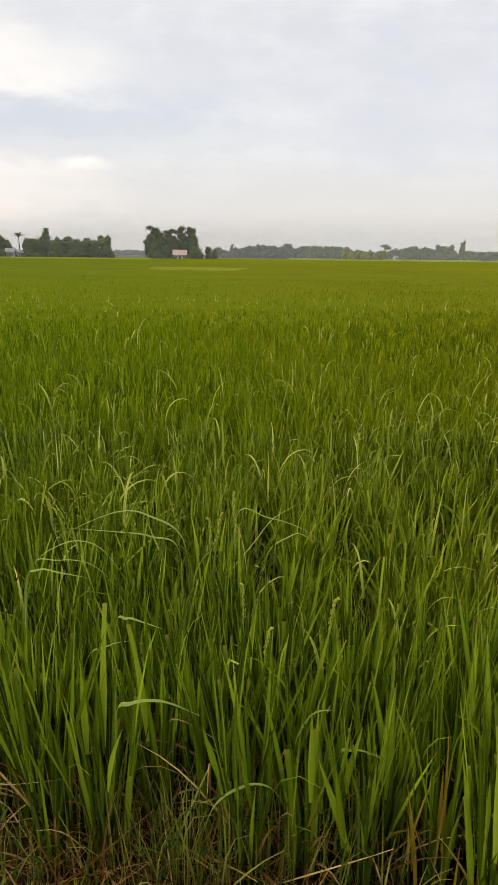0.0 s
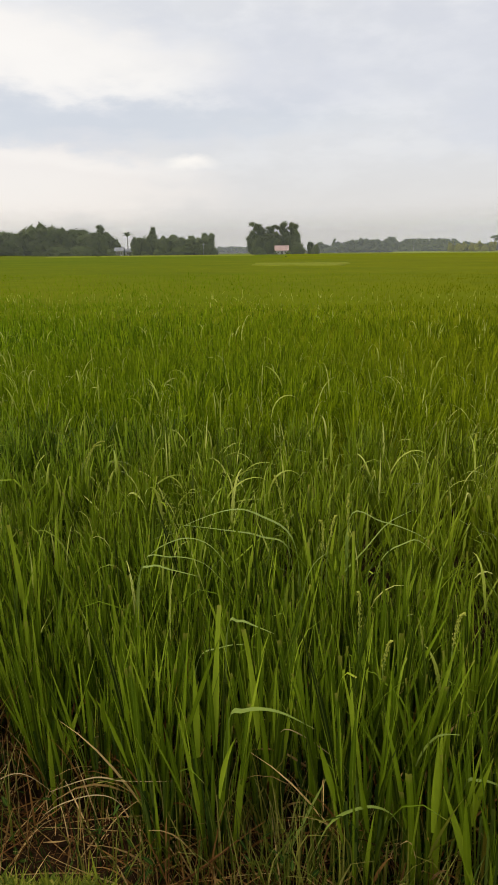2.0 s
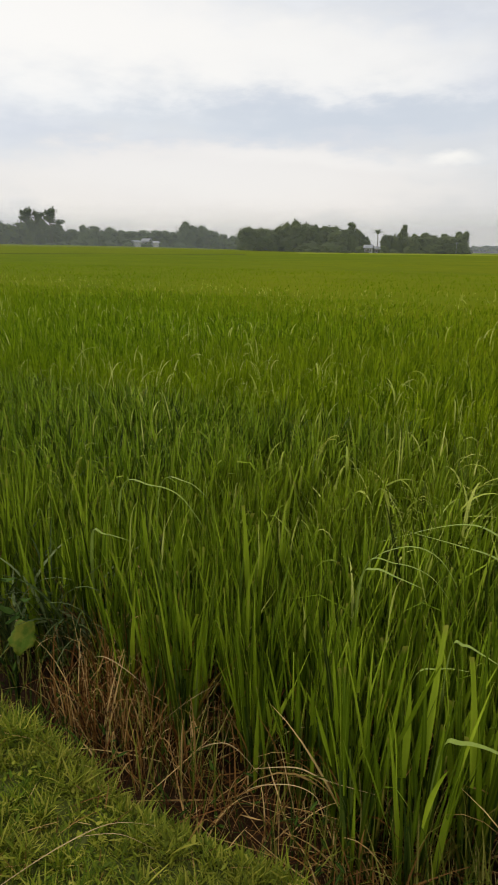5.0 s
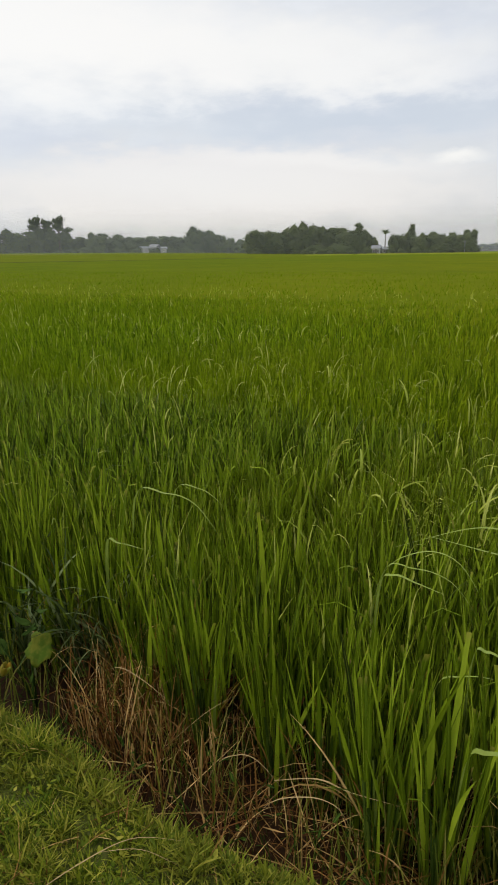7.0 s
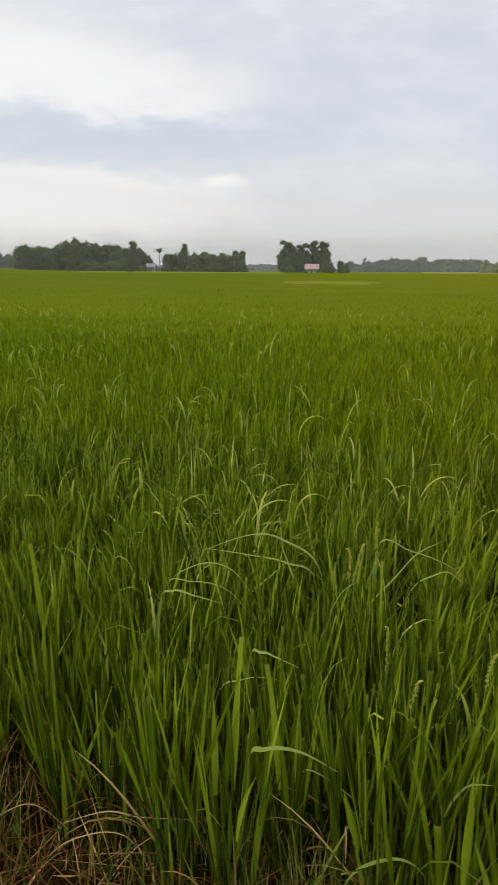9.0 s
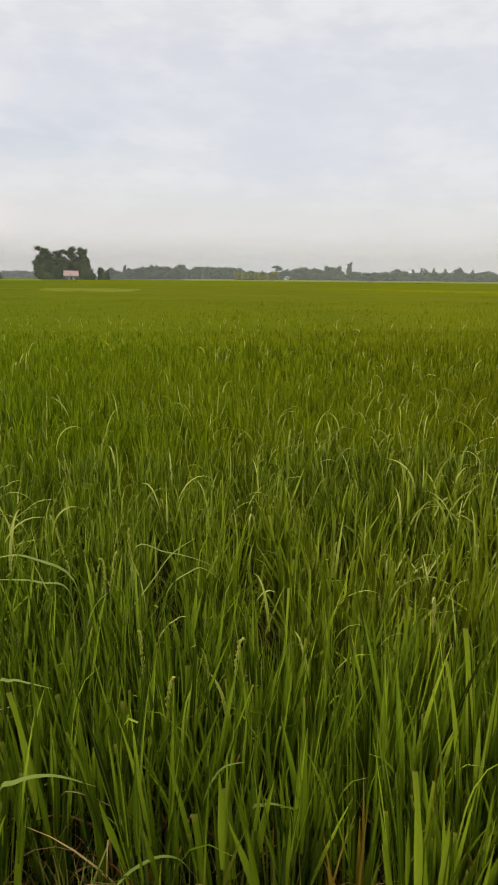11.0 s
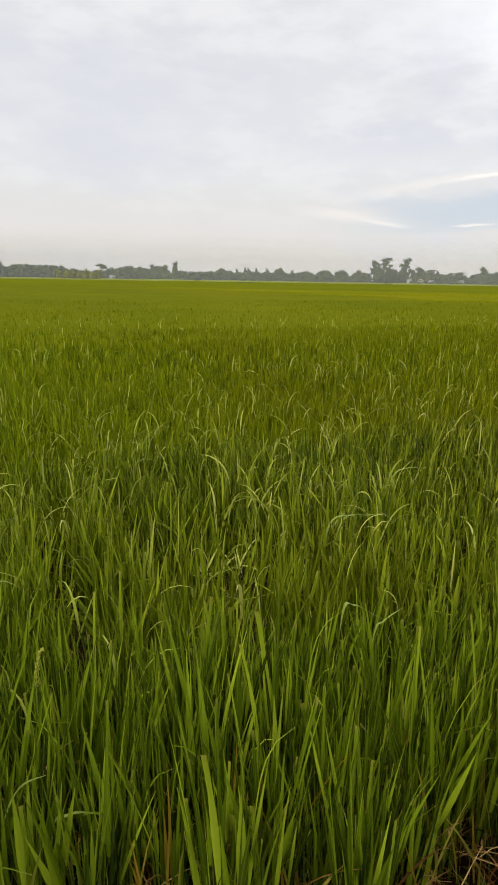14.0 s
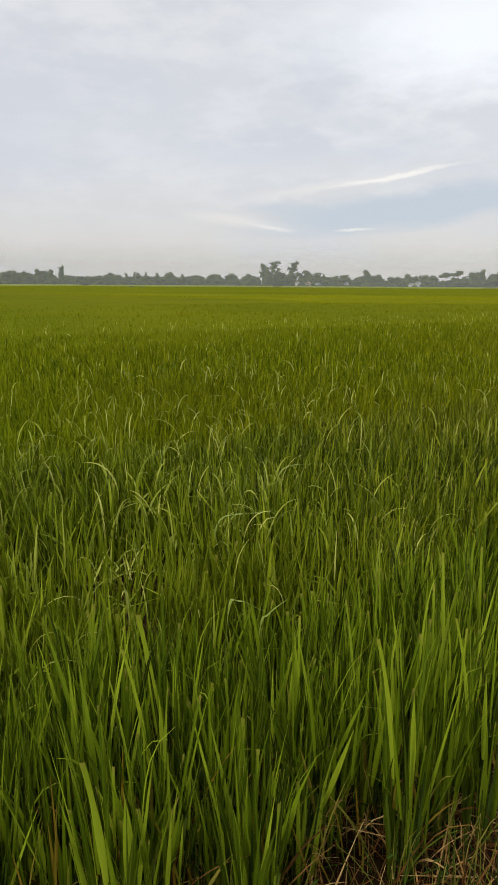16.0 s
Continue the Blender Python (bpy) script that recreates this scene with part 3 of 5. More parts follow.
def rice_plants():
    """The hills of the first rows, each a thing of its own."""
    kinds = []
    for k in range(14):
        r = np.random.default_rng(100 + k)
        green = mesh_of("foliage", *tuft(38, 0.058, r, r.uniform(0.94, 1.1)))
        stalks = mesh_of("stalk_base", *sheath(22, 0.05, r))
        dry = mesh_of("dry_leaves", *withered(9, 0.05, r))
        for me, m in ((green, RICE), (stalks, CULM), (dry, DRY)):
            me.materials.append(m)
        kinds.append((green, stalks, dry))
    r = np.random.default_rng(5)
    for row in range(6):
        for x in np.arange(-3.4, 3.4, 0.145):
            px, py = x + r.normal(0, 0.03) + 0.07 * (row % 2), 0.0
            py = float(front(px)) + 0.15 * row + r.normal(0, 0.07 if row == 0 else 0.03)
            if abs(px) > 1.28 * (py - 0.5) + 0.55 or (px < -1.72 and py < 2.32 + 0.2 * (px + 2.0)):
                continue
            green, stalks, dry = kinds[r.integers(len(kinds))]
            hill = tagged(new("rice_plant"), "upright green rice hill with dense narrow leaves and withered base" if row < 2 else "upright green rice hill with dense narrow leaves",
                          "rice plant", "rice plants along the field edge")
            size = r.uniform(0.88, 1.12)
            hill.matrix_basis = pose(px, py, 0.0, 0, 0, r.uniform(0, 360)) @ Matrix.Scale(size, 4)
            part("foliage", green, None, hill)
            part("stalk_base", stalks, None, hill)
            if row < 3:
                part("dry_leaves", dry, None, hill, "withered straw-brown leaves")


rice_plants()


def rice_belt(name, y0, y1, per_m2, seed, segs, width, fold, material, label, low=0.0, length=(0.47, 0.69), tilt=0.16, clump=0.22):
    """A belt of the field as one mass of blades, gathered in hills."""
    r = np.random.default_rng(seed)
    reach = 1.40 * (y1 - 0.4) + 0.8
    n = int(per_m2 * 2 * reach * (y1 - y0))
    x, y = r.uniform(-reach, reach, n), r.uniform(y0, y1, n)
    if clump:
        row, file = np.round(y / clump), np.round(x / clump)
        x = file * clump + 0.22 * clump * np.sin(row * 12.9 + file * 78.2) + r.normal(0, clump * 0.21, n)
        y = row * clump + 0.22 * clump * np.sin(row * 39.3 + file * 11.1) + r.normal(0, clump * 0.21, n)
    keep = (np.abs(x) < 1.40 * (y - 0.4) + 0.8) & (y > front(np.clip(x, -9, 9)) + 0.84)
    hole = (np.hypot((x - 1.46) / 0.42, (y - 3.76) / 0.24) < 1) | (np.hypot((x - 1.29) / 0.26, (y - 3.36) / 0.17) < 1)
    keep &= ~(hole & (r.uniform(0, 1, n) < 0.72))
    keep &= (ripple(x, y, 0.55, 44) > -0.30) | (r.uniform(0, 1, n) < 0.4)
    x, y = x[keep], y[keep]
    n = len(x)
    patchy = 1 + 0.10 * ripple(x, y, 0.9, 40) + 0.10 * ripple(x, y, 2.1, 41) + 0.08 * ripple(x, y, 6.0, 42)
    high = r.uniform(0, 1, n) < 0.5
    base = np.stack([x, y, np.where(high, r.uniform(0.22, 0.34, n), low)], 1)
    tall = np.where(high, r.uniform(0.24, 0.38, n), r.uniform(length[0], length[1], n) - low) * patchy
    lean = r.uniform(0, 2 * math.pi, n)
    bend = np.abs(r.normal(0.05, 0.15, n))
    lolling = r.uniform(0, 1, n) < 0.10
    bend = np.where(lolling, r.uniform(0.5, 2.2, n), bend)
    power = np.where(lolling, r.uniform(2, 5, n), 1.6)
    data = blades(base, lean, np.abs(r.normal(0, tilt, n)) * np.where(high, 1.2, 1.0), bend, tall, mixed_width(n, r, width[0], width[1]), segs, fold, power, r.normal(0, 0.8, n), broken(n, r))
    ob = part(name, mesh_of(name, *data), material, None)
    return tagged(ob, label, "rice", "", "stuff")


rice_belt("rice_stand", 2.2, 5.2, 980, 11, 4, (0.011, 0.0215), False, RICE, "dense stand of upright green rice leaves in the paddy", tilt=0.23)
rice_belt("rice_stand", 5.2, 8.5, 760, 12, 3, (0.012, 0.023), False, RICE_OPEN, "thick green rice leaves with some drooping tips", 0.12, tilt=0.25)
rice_belt("rice_stand", 8.5, 16.0, 330, 13, 3, (0.014, 0.027), False, RICE_OPEN, "green rice leaves in the middle of the paddy", 0.3, (0.52, 0.68), tilt=0.30)
rice_belt("rice_stand", 11.5, 36.0, 56, 14, 2, (0.022, 0.045), False, RICE_MID, "fine green rice tips across the paddy", 0.36, (0.54, 0.67), 0.24, 0)
rice_belt("rice_stand", 36.0, 62.0, 8.0, 15, 2, (0.03, 0.05), False, RICE_FAR, "far rice tips of the level green paddy", 0.45, (0.55, 0.64), 0.9, 0)


def rice_margin(name, y0, y1, x1, per_m2, seed, width, label):
    """The stand goes on to both sides along the bund, thinner and coarser."""
    r = np.random.default_rng(seed)
    n = int(per_m2 * 2 * x1 * (y1 - y0))
    x, y = r.uniform(-x1, x1, n), r.uniform(y0, y1, n)
    keep = (np.abs(x) > 1.30 * (y - 0.4) + 0.6) & (y > front(np.clip(x, -9, 9)) + 0.1) & (np.abs(x) > 2.7)
    x, y = x[keep], y[keep]
    n = len(x)
    base = np.stack([x, y, np.zeros(n)], 1)
    data = blades(base, r.uniform(0, 6.28, n), np.abs(r.normal(0, 0.22, n)), np.abs(r.normal(0.1, 0.3, n)), r.uniform(0.4, 0.68, n), r.uniform(width[0], width[1], n), 3, False, 1.8, r.normal(0, 0.8, n))
    tagged(part(name, mesh_of(name, *data), RICE, None), label, "rice", "", "stuff")


def rice_behind():
    """The next paddy, on the other side of the bund."""
    r = np.random.default_rng(18)
    n = 5200
    base = np.stack([r.uniform(-9, 9, n), r.uniform(-6.0, -2.3, n), np.zeros(n)], 1)
    data = blades(base, r.uniform(0, 6.28, n), np.abs(r.normal(0, 0.22, n)), np.abs(r.normal(0.1, 0.3, n)), r.uniform(0.4, 0.68, n), r.uniform(0.03, 0.055, n), 3, False, 1.8, r.normal(0, 0.8, n))
    tagged(part("rice_stand", mesh_of("rice_stand", *data), RICE, None), "green rice leaves on the other side of the bund", "rice", "", "stuff")


rice_behind()
rice_margin("rice_stand", 1.6, 5.6, 9.0, 240, 16, (0.02, 0.036), "green rice leaves of the stand along the bund")
rice_margin("rice_stand", 5.6, 16.0, 26.0, 45, 17, (0.03, 0.055), "green rice leaves at the sides of the paddy")


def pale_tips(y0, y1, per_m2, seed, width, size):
    """Scattered leaves that rise a little out of the stand and fold over; the sky's glint is in their pale colour."""
    r = np.random.default_rng(seed)
    reach = 1.30 * (y1 - 0.4) + 0.8
    n = int(per_m2 * 2 * reach * (y1 - y0))
    x, y = r.uniform(-reach, reach, n), r.uniform(y0, y1, n)
    keep = (np.abs(x) < 1.30 * (y - 0.4) + 0.8) & (y > front(np.clip(x, -9, 9)) + 0.2) & (ripple(x, y, 3.0, 71) > -0.25 + 0.3 * r.uniform(-1, 1, n))
    x, y = x[keep], y[keep]
    n = len(x)
    base = np.stack([x, y, r.uniform(0.26, 0.44, n)], 1)
    upright = r.uniform(0, 1, n) < 0.35
    bend = np.where(upright, r.uniform(0.0, 0.5, n), r.uniform(1.1, 2.2, n))
    data = blades(base, r.uniform(0, 6.28, n), np.abs(r.normal(0.1, 0.2, n)), bend, r.uniform(0.20, 0.36, n), r.uniform(width[0], width[1], n), size, False, r.uniform(1.6, 5.0, n), r.normal(0, 0.6, n))
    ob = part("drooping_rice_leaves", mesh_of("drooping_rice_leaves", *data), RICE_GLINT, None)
    tagged(ob, "drooping rice leaf tips with sky glint in their pale colour, scattered over the stand", "rice", "", "stuff")


pale_tips(2.4, 7.0, 30, 81, (0.007, 0.015), 7)
pale_tips(7.0, 20.0, 9.0, 82, (0.012, 0.022), 5)


def arching(x0, y0, wide, deep, n, seed):
    """A few hills whose leaves have bowed right over; the sky they catch is in their colour."""
    r = np.random.default_rng(seed)
    base = np.stack([x0 + wide * r.normal(0, 0.5, n), y0 + deep * r.normal(0, 0.5, n), r.uniform(0.28, 0.44, n)], 1)
    data = blades(base, r.uniform(0, 6.28, n), r.uniform(0.0, 0.45, n), r.uniform(1.2, 2.6, n), r.uniform(0.24, 0.44, n), r.uniform(0.008, 0.017, n), 10, False, r.uniform(1.3, 3.2, n), r.normal(0, 0.5, n))
    tagged(part("arching_rice", mesh_of("arching_rice", *data), RICE_GLINT, None), "rice leaves bowed over in arches above the stand, sky glint in their pale colour", "rice", "", "stuff")


arching(2.35, 3.8, 1.0, 0.6, 90, 97)
arching(1.7, 5.2, 1.3, 0.8, 60, 98)
arching(-1.0, 3.9, 0.8, 0.4, 36, 99)
arching(0.6, 4.3, 0.7, 0.7, 30, 100)
arching(1.6, 6.4, 2.2, 1.2, 90, 101)
arching(3.8, 6.2, 1.8, 1.4, 110, 102)
arching(5.0, 8.6, 2.6, 1.8, 110, 103)
arching(-3.4, 6.4, 2.2, 1.2, 80, 104)
arching(-5.2, 9.4, 2.8, 1.4, 50, 105)


def lodged(x0, y0, wide, deep, n, seed, z0=0.26, z1=0.42):
    """A hollow where the rice has been pressed flat: leaves lying over one another, their glint in the pale colour."""
    r = np.random.default_rng(seed)
    x, y = x0 + wide * r.uniform(-1, 1, n), y0 + deep * r.uniform(-1, 1, n)
    base = np.stack([x, y, r.uniform(z0, z1, n)], 1)
    data = blades(base, r.normal(0.2, 0.9, n), r.uniform(0.9, 1.5, n), r.uniform(0.2, 1.0, n), r.uniform(0.14, 0.30, n), r.uniform(0.006, 0.012, n), 6, False, 1.6, r.normal(0, 0.6, n))
    tagged(part("lodged_rice", mesh_of("lodged_rice", *data), RICE_GLINT, None), "pressed-down rice leaves in a hollow of the stand, glint in their pale colour", "rice", "", "stuff")


lodged(1.25, 3.36, 0.15, 0.08, 20, 91, 0.30, 0.40)
lodged(-0.75, 3.75, 0.55, 0.2, 60, 92)
lodged(2.3, 3.6, 0.7, 0.25, 50, 93)


def ripe_tips(x0, y0, wide, deep, turn, n, seed, material, label):
    """A patch of another ripeness whose tips thin out towards its rim."""
    r = np.random.default_rng(seed)
    u, v = r.normal(0, 0.5, n) * wide, r.normal(0, 0.5, n) * deep
    c, s = math.cos(radians(turn)), math.sin(radians(turn))
    base = np.stack([x0 + u * c - v * s, y0 + u * s + v * c, np.full(n, 0.46)], 1)
    data = blades(base, r.uniform(0, 6.28, n), np.abs(r.normal(0, 0.7, n)), r.uniform(0, 0.4, n), r.uniform(0.16, 0.26, n), r.uniform(0.055, 0.10, n), 2, False, 1.6, r.normal(0, 0.8, n))
    tagged(part("ripening_rice", mesh_of("ripening_rice", *data), material, None), label, "rice", "", "stuff")


ripe_tips(48, 44, 24, 8, -42, 12000, 95, RICE_RIPE, "ripening yellow-green rice across a part of the paddy")

# ---- the field edge ----


def straw():
    """Dead stalks and fallen leaves along the brink, standing, bowed and lying."""
    r = np.random.default_rng(31)
    n = 4600
    x = r.uniform(-3.2, 3.0, n)
    y = edge(x) + np.abs(r.normal(0.14, 0.19, n)) + np.where(x < -0.8, r.uniform(-0.02, 0.22, n), 0.0)
    thick = 0.35 + 0.65 * (ripple(x, y, 0.5, 51) > -0.05)
    keep = (r.uniform(0, 1, n) < thick) & (x > -1.72 + 0.1 * r.normal(0, 1, n)) & ((x < 0.25) | (r.uniform(0, 1, n) < np.where(x > 0.95, 0.75, 0.35)))
    x, y = x[keep], y[keep]
    n = len(x)
    base = np.stack([x, y, np.maximum(0, 0.03 * r.normal(0, 1, n))], 1)
    lying = r.uniform(0, 1, n) < np.where(x < -1.1, 0.4, 0.65)
    tilt = np.where(lying, r.uniform(0.9, 1.5, n), r.uniform(0.0, 0.6, n))
    bend = np.where(lying, r.uniform(-0.2, 0.5, n), np.abs(r.normal(0.1, 0.9, n)))
    length = np.where(lying, r.uniform(0.12, 0.40, n), r.uniform(0.06, 0.28, n))
    data = blades(base, r.uniform(0, 6.28, n), tilt, bend, length, r.uniform(0.0026, 0.0064, n), 6, False, np.where(r.uniform(0, 1, n) < 0.3, r.uniform(5, 10, n), r.uniform(1, 3, n)), r.uniform(-1.5, 1.5, n), 0.35)
    tagged(part("straw", mesh_of("straw", *data), DRY, None), "brown dead straw and withered stalks along the mud edge", "straw", "", "stuff")
    n = 900
    x = np.where(r.uniform(0, 1, n) < 0.4, r.normal(-0.1, 0.25, n), r.uniform(-2.4, 2.2, n))
    base = np.stack([x, edge(x) + 0.06 + np.abs(r.normal(0.12, 0.16, n)), np.zeros(n)], 1)
    data = blades(base, r.uniform(0, 6.28, n), np.abs(r.normal(0, 0.22, n)), np.abs(r.normal(0, 0.6, n)), r.uniform(0.14, 0.42, n), r.uniform(0.003, 0.007, n), 5, False, r.uniform(1.5, 6, n), r.uniform(-1.5, 1.5, n), 0.2)
    tagged(part("thin_shoots", mesh_of("thin_shoots", *data), SHOOT, None), "thin yellow-green shoots standing in the dead straw", "grass", "", "stuff")
    n = 400
    x = np.clip(r.normal(-1.52, 0.2, n), -1.82, -0.6)
    base = np.stack([x, edge(x) + r.uniform(0.10, 0.52, n), np.zeros(n)], 1)
    data = blades(base, r.uniform(0, 6.28, n), np.abs(r.normal(0, 0.24, n)), np.abs(r.normal(0, 0.9, n)), r.uniform(0.14, 0.50, n), r.uniform(0.003, 0.007, n), 6, False, r.uniform(1.5, 4, n), r.uniform(-1.5, 1.5, n), 0.3)
    tagged(part("dead_rice", mesh_of("dead_rice", *data), DRY, None), "upright dead brown rice stalks at the field edge", "straw", "", "stuff")
    n = 2300
    x = np.where(r.uniform(0, 1, n) < 0.4, r.uniform(-3.0, 2.6, n), r.choice([-1, 1], n) * r.uniform(2.6, 9.0, n))
    base = np.stack([x, edge(x) + r.uniform(-0.05, 0.5, n), np.zeros(n)], 1)
    data = blades(base, r.uniform(0, 6.28, n), r.uniform(0.1, 0.9, n), r.uniform(0.2, 1.4, n), r.uniform(0.08, 0.28, n), r.uniform(0.004, 0.009, n), 5, False, 1.8, r.uniform(-1.5, 1.5, n))
    tagged(part("edge_weeds", mesh_of("edge_weeds", *data), WEED, None), "dark green weeds growing low in the mud at the field edge", "weeds", "", "stuff")
    n = 560
    x = r.uniform(-2.6, 1.6, n)
    y = edge(x) + r.uniform(0.0, 0.42, n)
    keep = ripple(x, y, 0.5, 55) > 0.0
    x, y = x[keep], y[keep]
    n = len(x)
    base = np.stack([x, y, r.uniform(0.03, 0.2, n)], 1)
    data = blades(base, r.uniform(0, 6.28, n), r.uniform(0.5, 1.4, n), r.uniform(-0.2, 0.5, n), r.uniform(0.02, 0.045, n), r.uniform(0.008, 0.015, n), 4, True, 1.5, r.uniform(-0.8, 0.8, n))
    tagged(part("weed_leaves", mesh_of("weed_leaves", *data), WEED, None), "small pointed green weed leaves between the dead straw", "weeds", "", "stuff")
    n = 330
    x = np.where(r.uniform(0, 1, n) < 0.5, r.uniform(0.2, 1.7, n), r.uniform(-2.6, 2.6, n))
    base = np.stack([x, front(x) + r.uniform(-0.1, 0.5, n), r.uniform(0.0, 0.2, n)], 1)
    data = blades(base, r.uniform(0, 6.28, n), r.uniform(0.05, 0.5, n), r.uniform(0.0, 0.6, n), r.uniform(0.18, 0.40, n), r.uniform(0.007, 0.014, n), 6, True, 1.8, r.uniform(-1.0, 1.0, n))
    tagged(part("yellowing_leaves", mesh_of("yellowing_leaves", *data), YELLOWING, None), "yellow and orange dying rice leaves among the stalks", "leaves", "", "stuff")


straw()


def turf():
    """Short grass over the bund, with small clover-like leaves in it."""
    r = np.random.default_rng(32)
    n = 56000
    x, y = r.uniform(-2.7, 0.3, n), r.uniform(1.1, 2.06, n)
    fade = np.minimum(np.clip((x + 2.7) / 0.35, 0, 1), np.minimum(np.clip((0.3 - x) / 0.3, 0, 1), np.clip((y - 1.1) / 0.2, 0, 1)))
    keep = (y < edge(x) + 0.01 + r.normal(0, 0.03, n)) & (ripple(x, y, 0.13, 66) > -0.42) & (r.uniform(0, 1, n) < fade)
    x, y = x[keep], y[keep]
    n = len(x)
    base = np.stack([x, y, bund_height(x, y) - 0.004], 1)
    clump = 0.85 + 2.3 * np.clip(ripple(x, y, 0.22, 61) + 0.1, -0.22, 0.6) + 0.9 * np.exp(-((x + 1.56) ** 2 + (y - 1.86) ** 2) / 0.012)
    data = blades(base, r.uniform(0, 6.28, n), r.uniform(0.1, 1.1, n), r.uniform(0.0, 1.0, n), r.uniform(0.020, 0.056, n) * clump, r.uniform(0.0032, 0.0074, n), 2, False, 1.5, r.uniform(-1, 1, n))
    tagged(part("bund_grass", mesh_of("bund_grass", *data), TURF, None), "short bright green grass on top of the bund", "grass", "", "stuff")
    n = 52000
    x, y = r.uniform(-9, 9, n), r.uniform(-1.9, 2.1, n)
    keep = ((x < -2.45) | (x > 0.1) | (y < 1.2)) & (y < edge(x) + 0.02)
    x, y = x[keep], y[keep]
    n = len(x)
    base = np.stack([x, y, bund_height(x, y) - 0.004], 1)
    data = blades(base, r.uniform(0, 6.28, n), r.uniform(0.1, 1.1, n), r.uniform(0.0, 1.0, n), r.uniform(0.04, 0.10, n), r.uniform(0.009, 0.018, n), 1, False, 1.5, r.uniform(-1, 1, n))
    tagged(part("bund_grass", mesh_of("bund_grass", *data), TURF, None), "grass along the back of the bund", "grass", "", "stuff")
    n = 5200
    x, y = r.uniform(-3.2, 0.6, n), r.uniform(1.0, 1.95, n)
    keep = (y < edge(x) + 0.02) & (ripple(x, y, 0.4, 62) > -0.1)
    x, y = x[keep], y[keep]
    n = len(x)
    base = np.stack([x, y, bund_height(x, y) + r.uniform(0.005, 0.03, n)], 1)
    data = blades(base, r.uniform(0, 6.28, n), r.uniform(0.9, 1.5, n), r.uniform(-0.2, 0.4, n), r.uniform(0.010, 0.024, n), r.uniform(0.008, 0.014, n), 3, True, 1.5, r.uniform(-0.4, 0.4, n), 0.4)
    tagged(part("clover_leaves", mesh_of("clover_leaves", *data), TURF, None), "small round green weed leaves in the bund grass", "weeds", "", "stuff")
    n = 700
    x, y = r.uniform(-3.2, 0.4, n), r.uniform(1.0, 1.95, n)
    keep = y < edge(x) + 0.03
    x, y = x[keep], y[keep]
    n = len(x)
    base = np.stack([x, y, bund_height(x, y) + 0.012], 1)
    data = blades(base, r.uniform(0, 6.28, n), r.uniform(0.9, 1.5, n), r.uniform(-0.3, 0.4, n), r.uniform(0.04, 0.13, n), r.uniform(0.002, 0.004, n), 4, False, 1.5, r.uniform(-1, 1, n))
    tagged(part("grass_litter", mesh_of("grass_litter", *data), DRY, None), "dry grass litter lying on the bund turf", "litter", "", "stuff")


turf()


def single_blade(points, width, material, name, label, category, group=""):
    """One long leaf or stalk that bows through the points given, folded along its midrib."""
    pts = [Vector(p) for p in points]
    fine = []
    for i in range(len(pts) - 1):
        p0, p1, p2, p3 = pts[max(i - 1, 0)], pts[i], pts[i + 1], pts[min(i + 2, len(pts) - 1)]
        for k in range(6):
            t = k / 6
            fine.append(0.5 * ((2 * p1) + (p2 - p0) * t + (2 * p0 - 5 * p1 + 4 * p2 - p3) * t * t + (3 * p1 - p0 - 3 * p2 + p3) * t ** 3))
    fine.append(pts[-1])
    n = len(fine)
    verts, uvs = [], []
    for i, p in enumerate(fine):
        way = (fine[min(i + 1, n - 1)] - fine[max(i - 1, 0)]).normalized()
        side = way.cross(Vector((0, 0, 1)))
        side = side.normalized() if side.length > 0.05 else Vector((1, 0, 0))
        face = side.cross(way)
        s = i / (n - 1)
        w = width * (0.5 + 0.5 * min(1, s / 0.25)) * max(0.08, 1 - max(0, s - 0.45) / 0.55) ** 0.8
        verts += [p - side * w / 2, p - face * 0.12 * w, p + side * w / 2]
        uvs += [(0, s), (0.5, s), (1, s)]
    ids = np.arange(n * 3).reshape(n, 3)
    faces = np.stack([ids[:-1, :-1], ids[:-1, 1:], ids[1:, 1:], ids[1:, :-1]], -1).reshape(-1, 4)
    ob = part(name, mesh_of(name, np.array(verts), faces, np.array(uvs), True), material, None)
    return tagged(ob, label, category, group)


ARCHES = "arching rice leaves"
ARCHED, BENT, LEVEL = "long pale rice leaf bowed over in an arch", "pale rice leaf leaning and bent at its tip", "pale rice leaf folded level at its tip"


def leaves(material, name, label, category, group, *rows):
    """Single leaves of one look; each row is a width and the points that the leaf bows through, from its foot to its tip."""
    for wide, points in rows:
        single_blade(points, wide * (1.3 if material is RICE_PALE else 1.0), material, name, label, category, group)


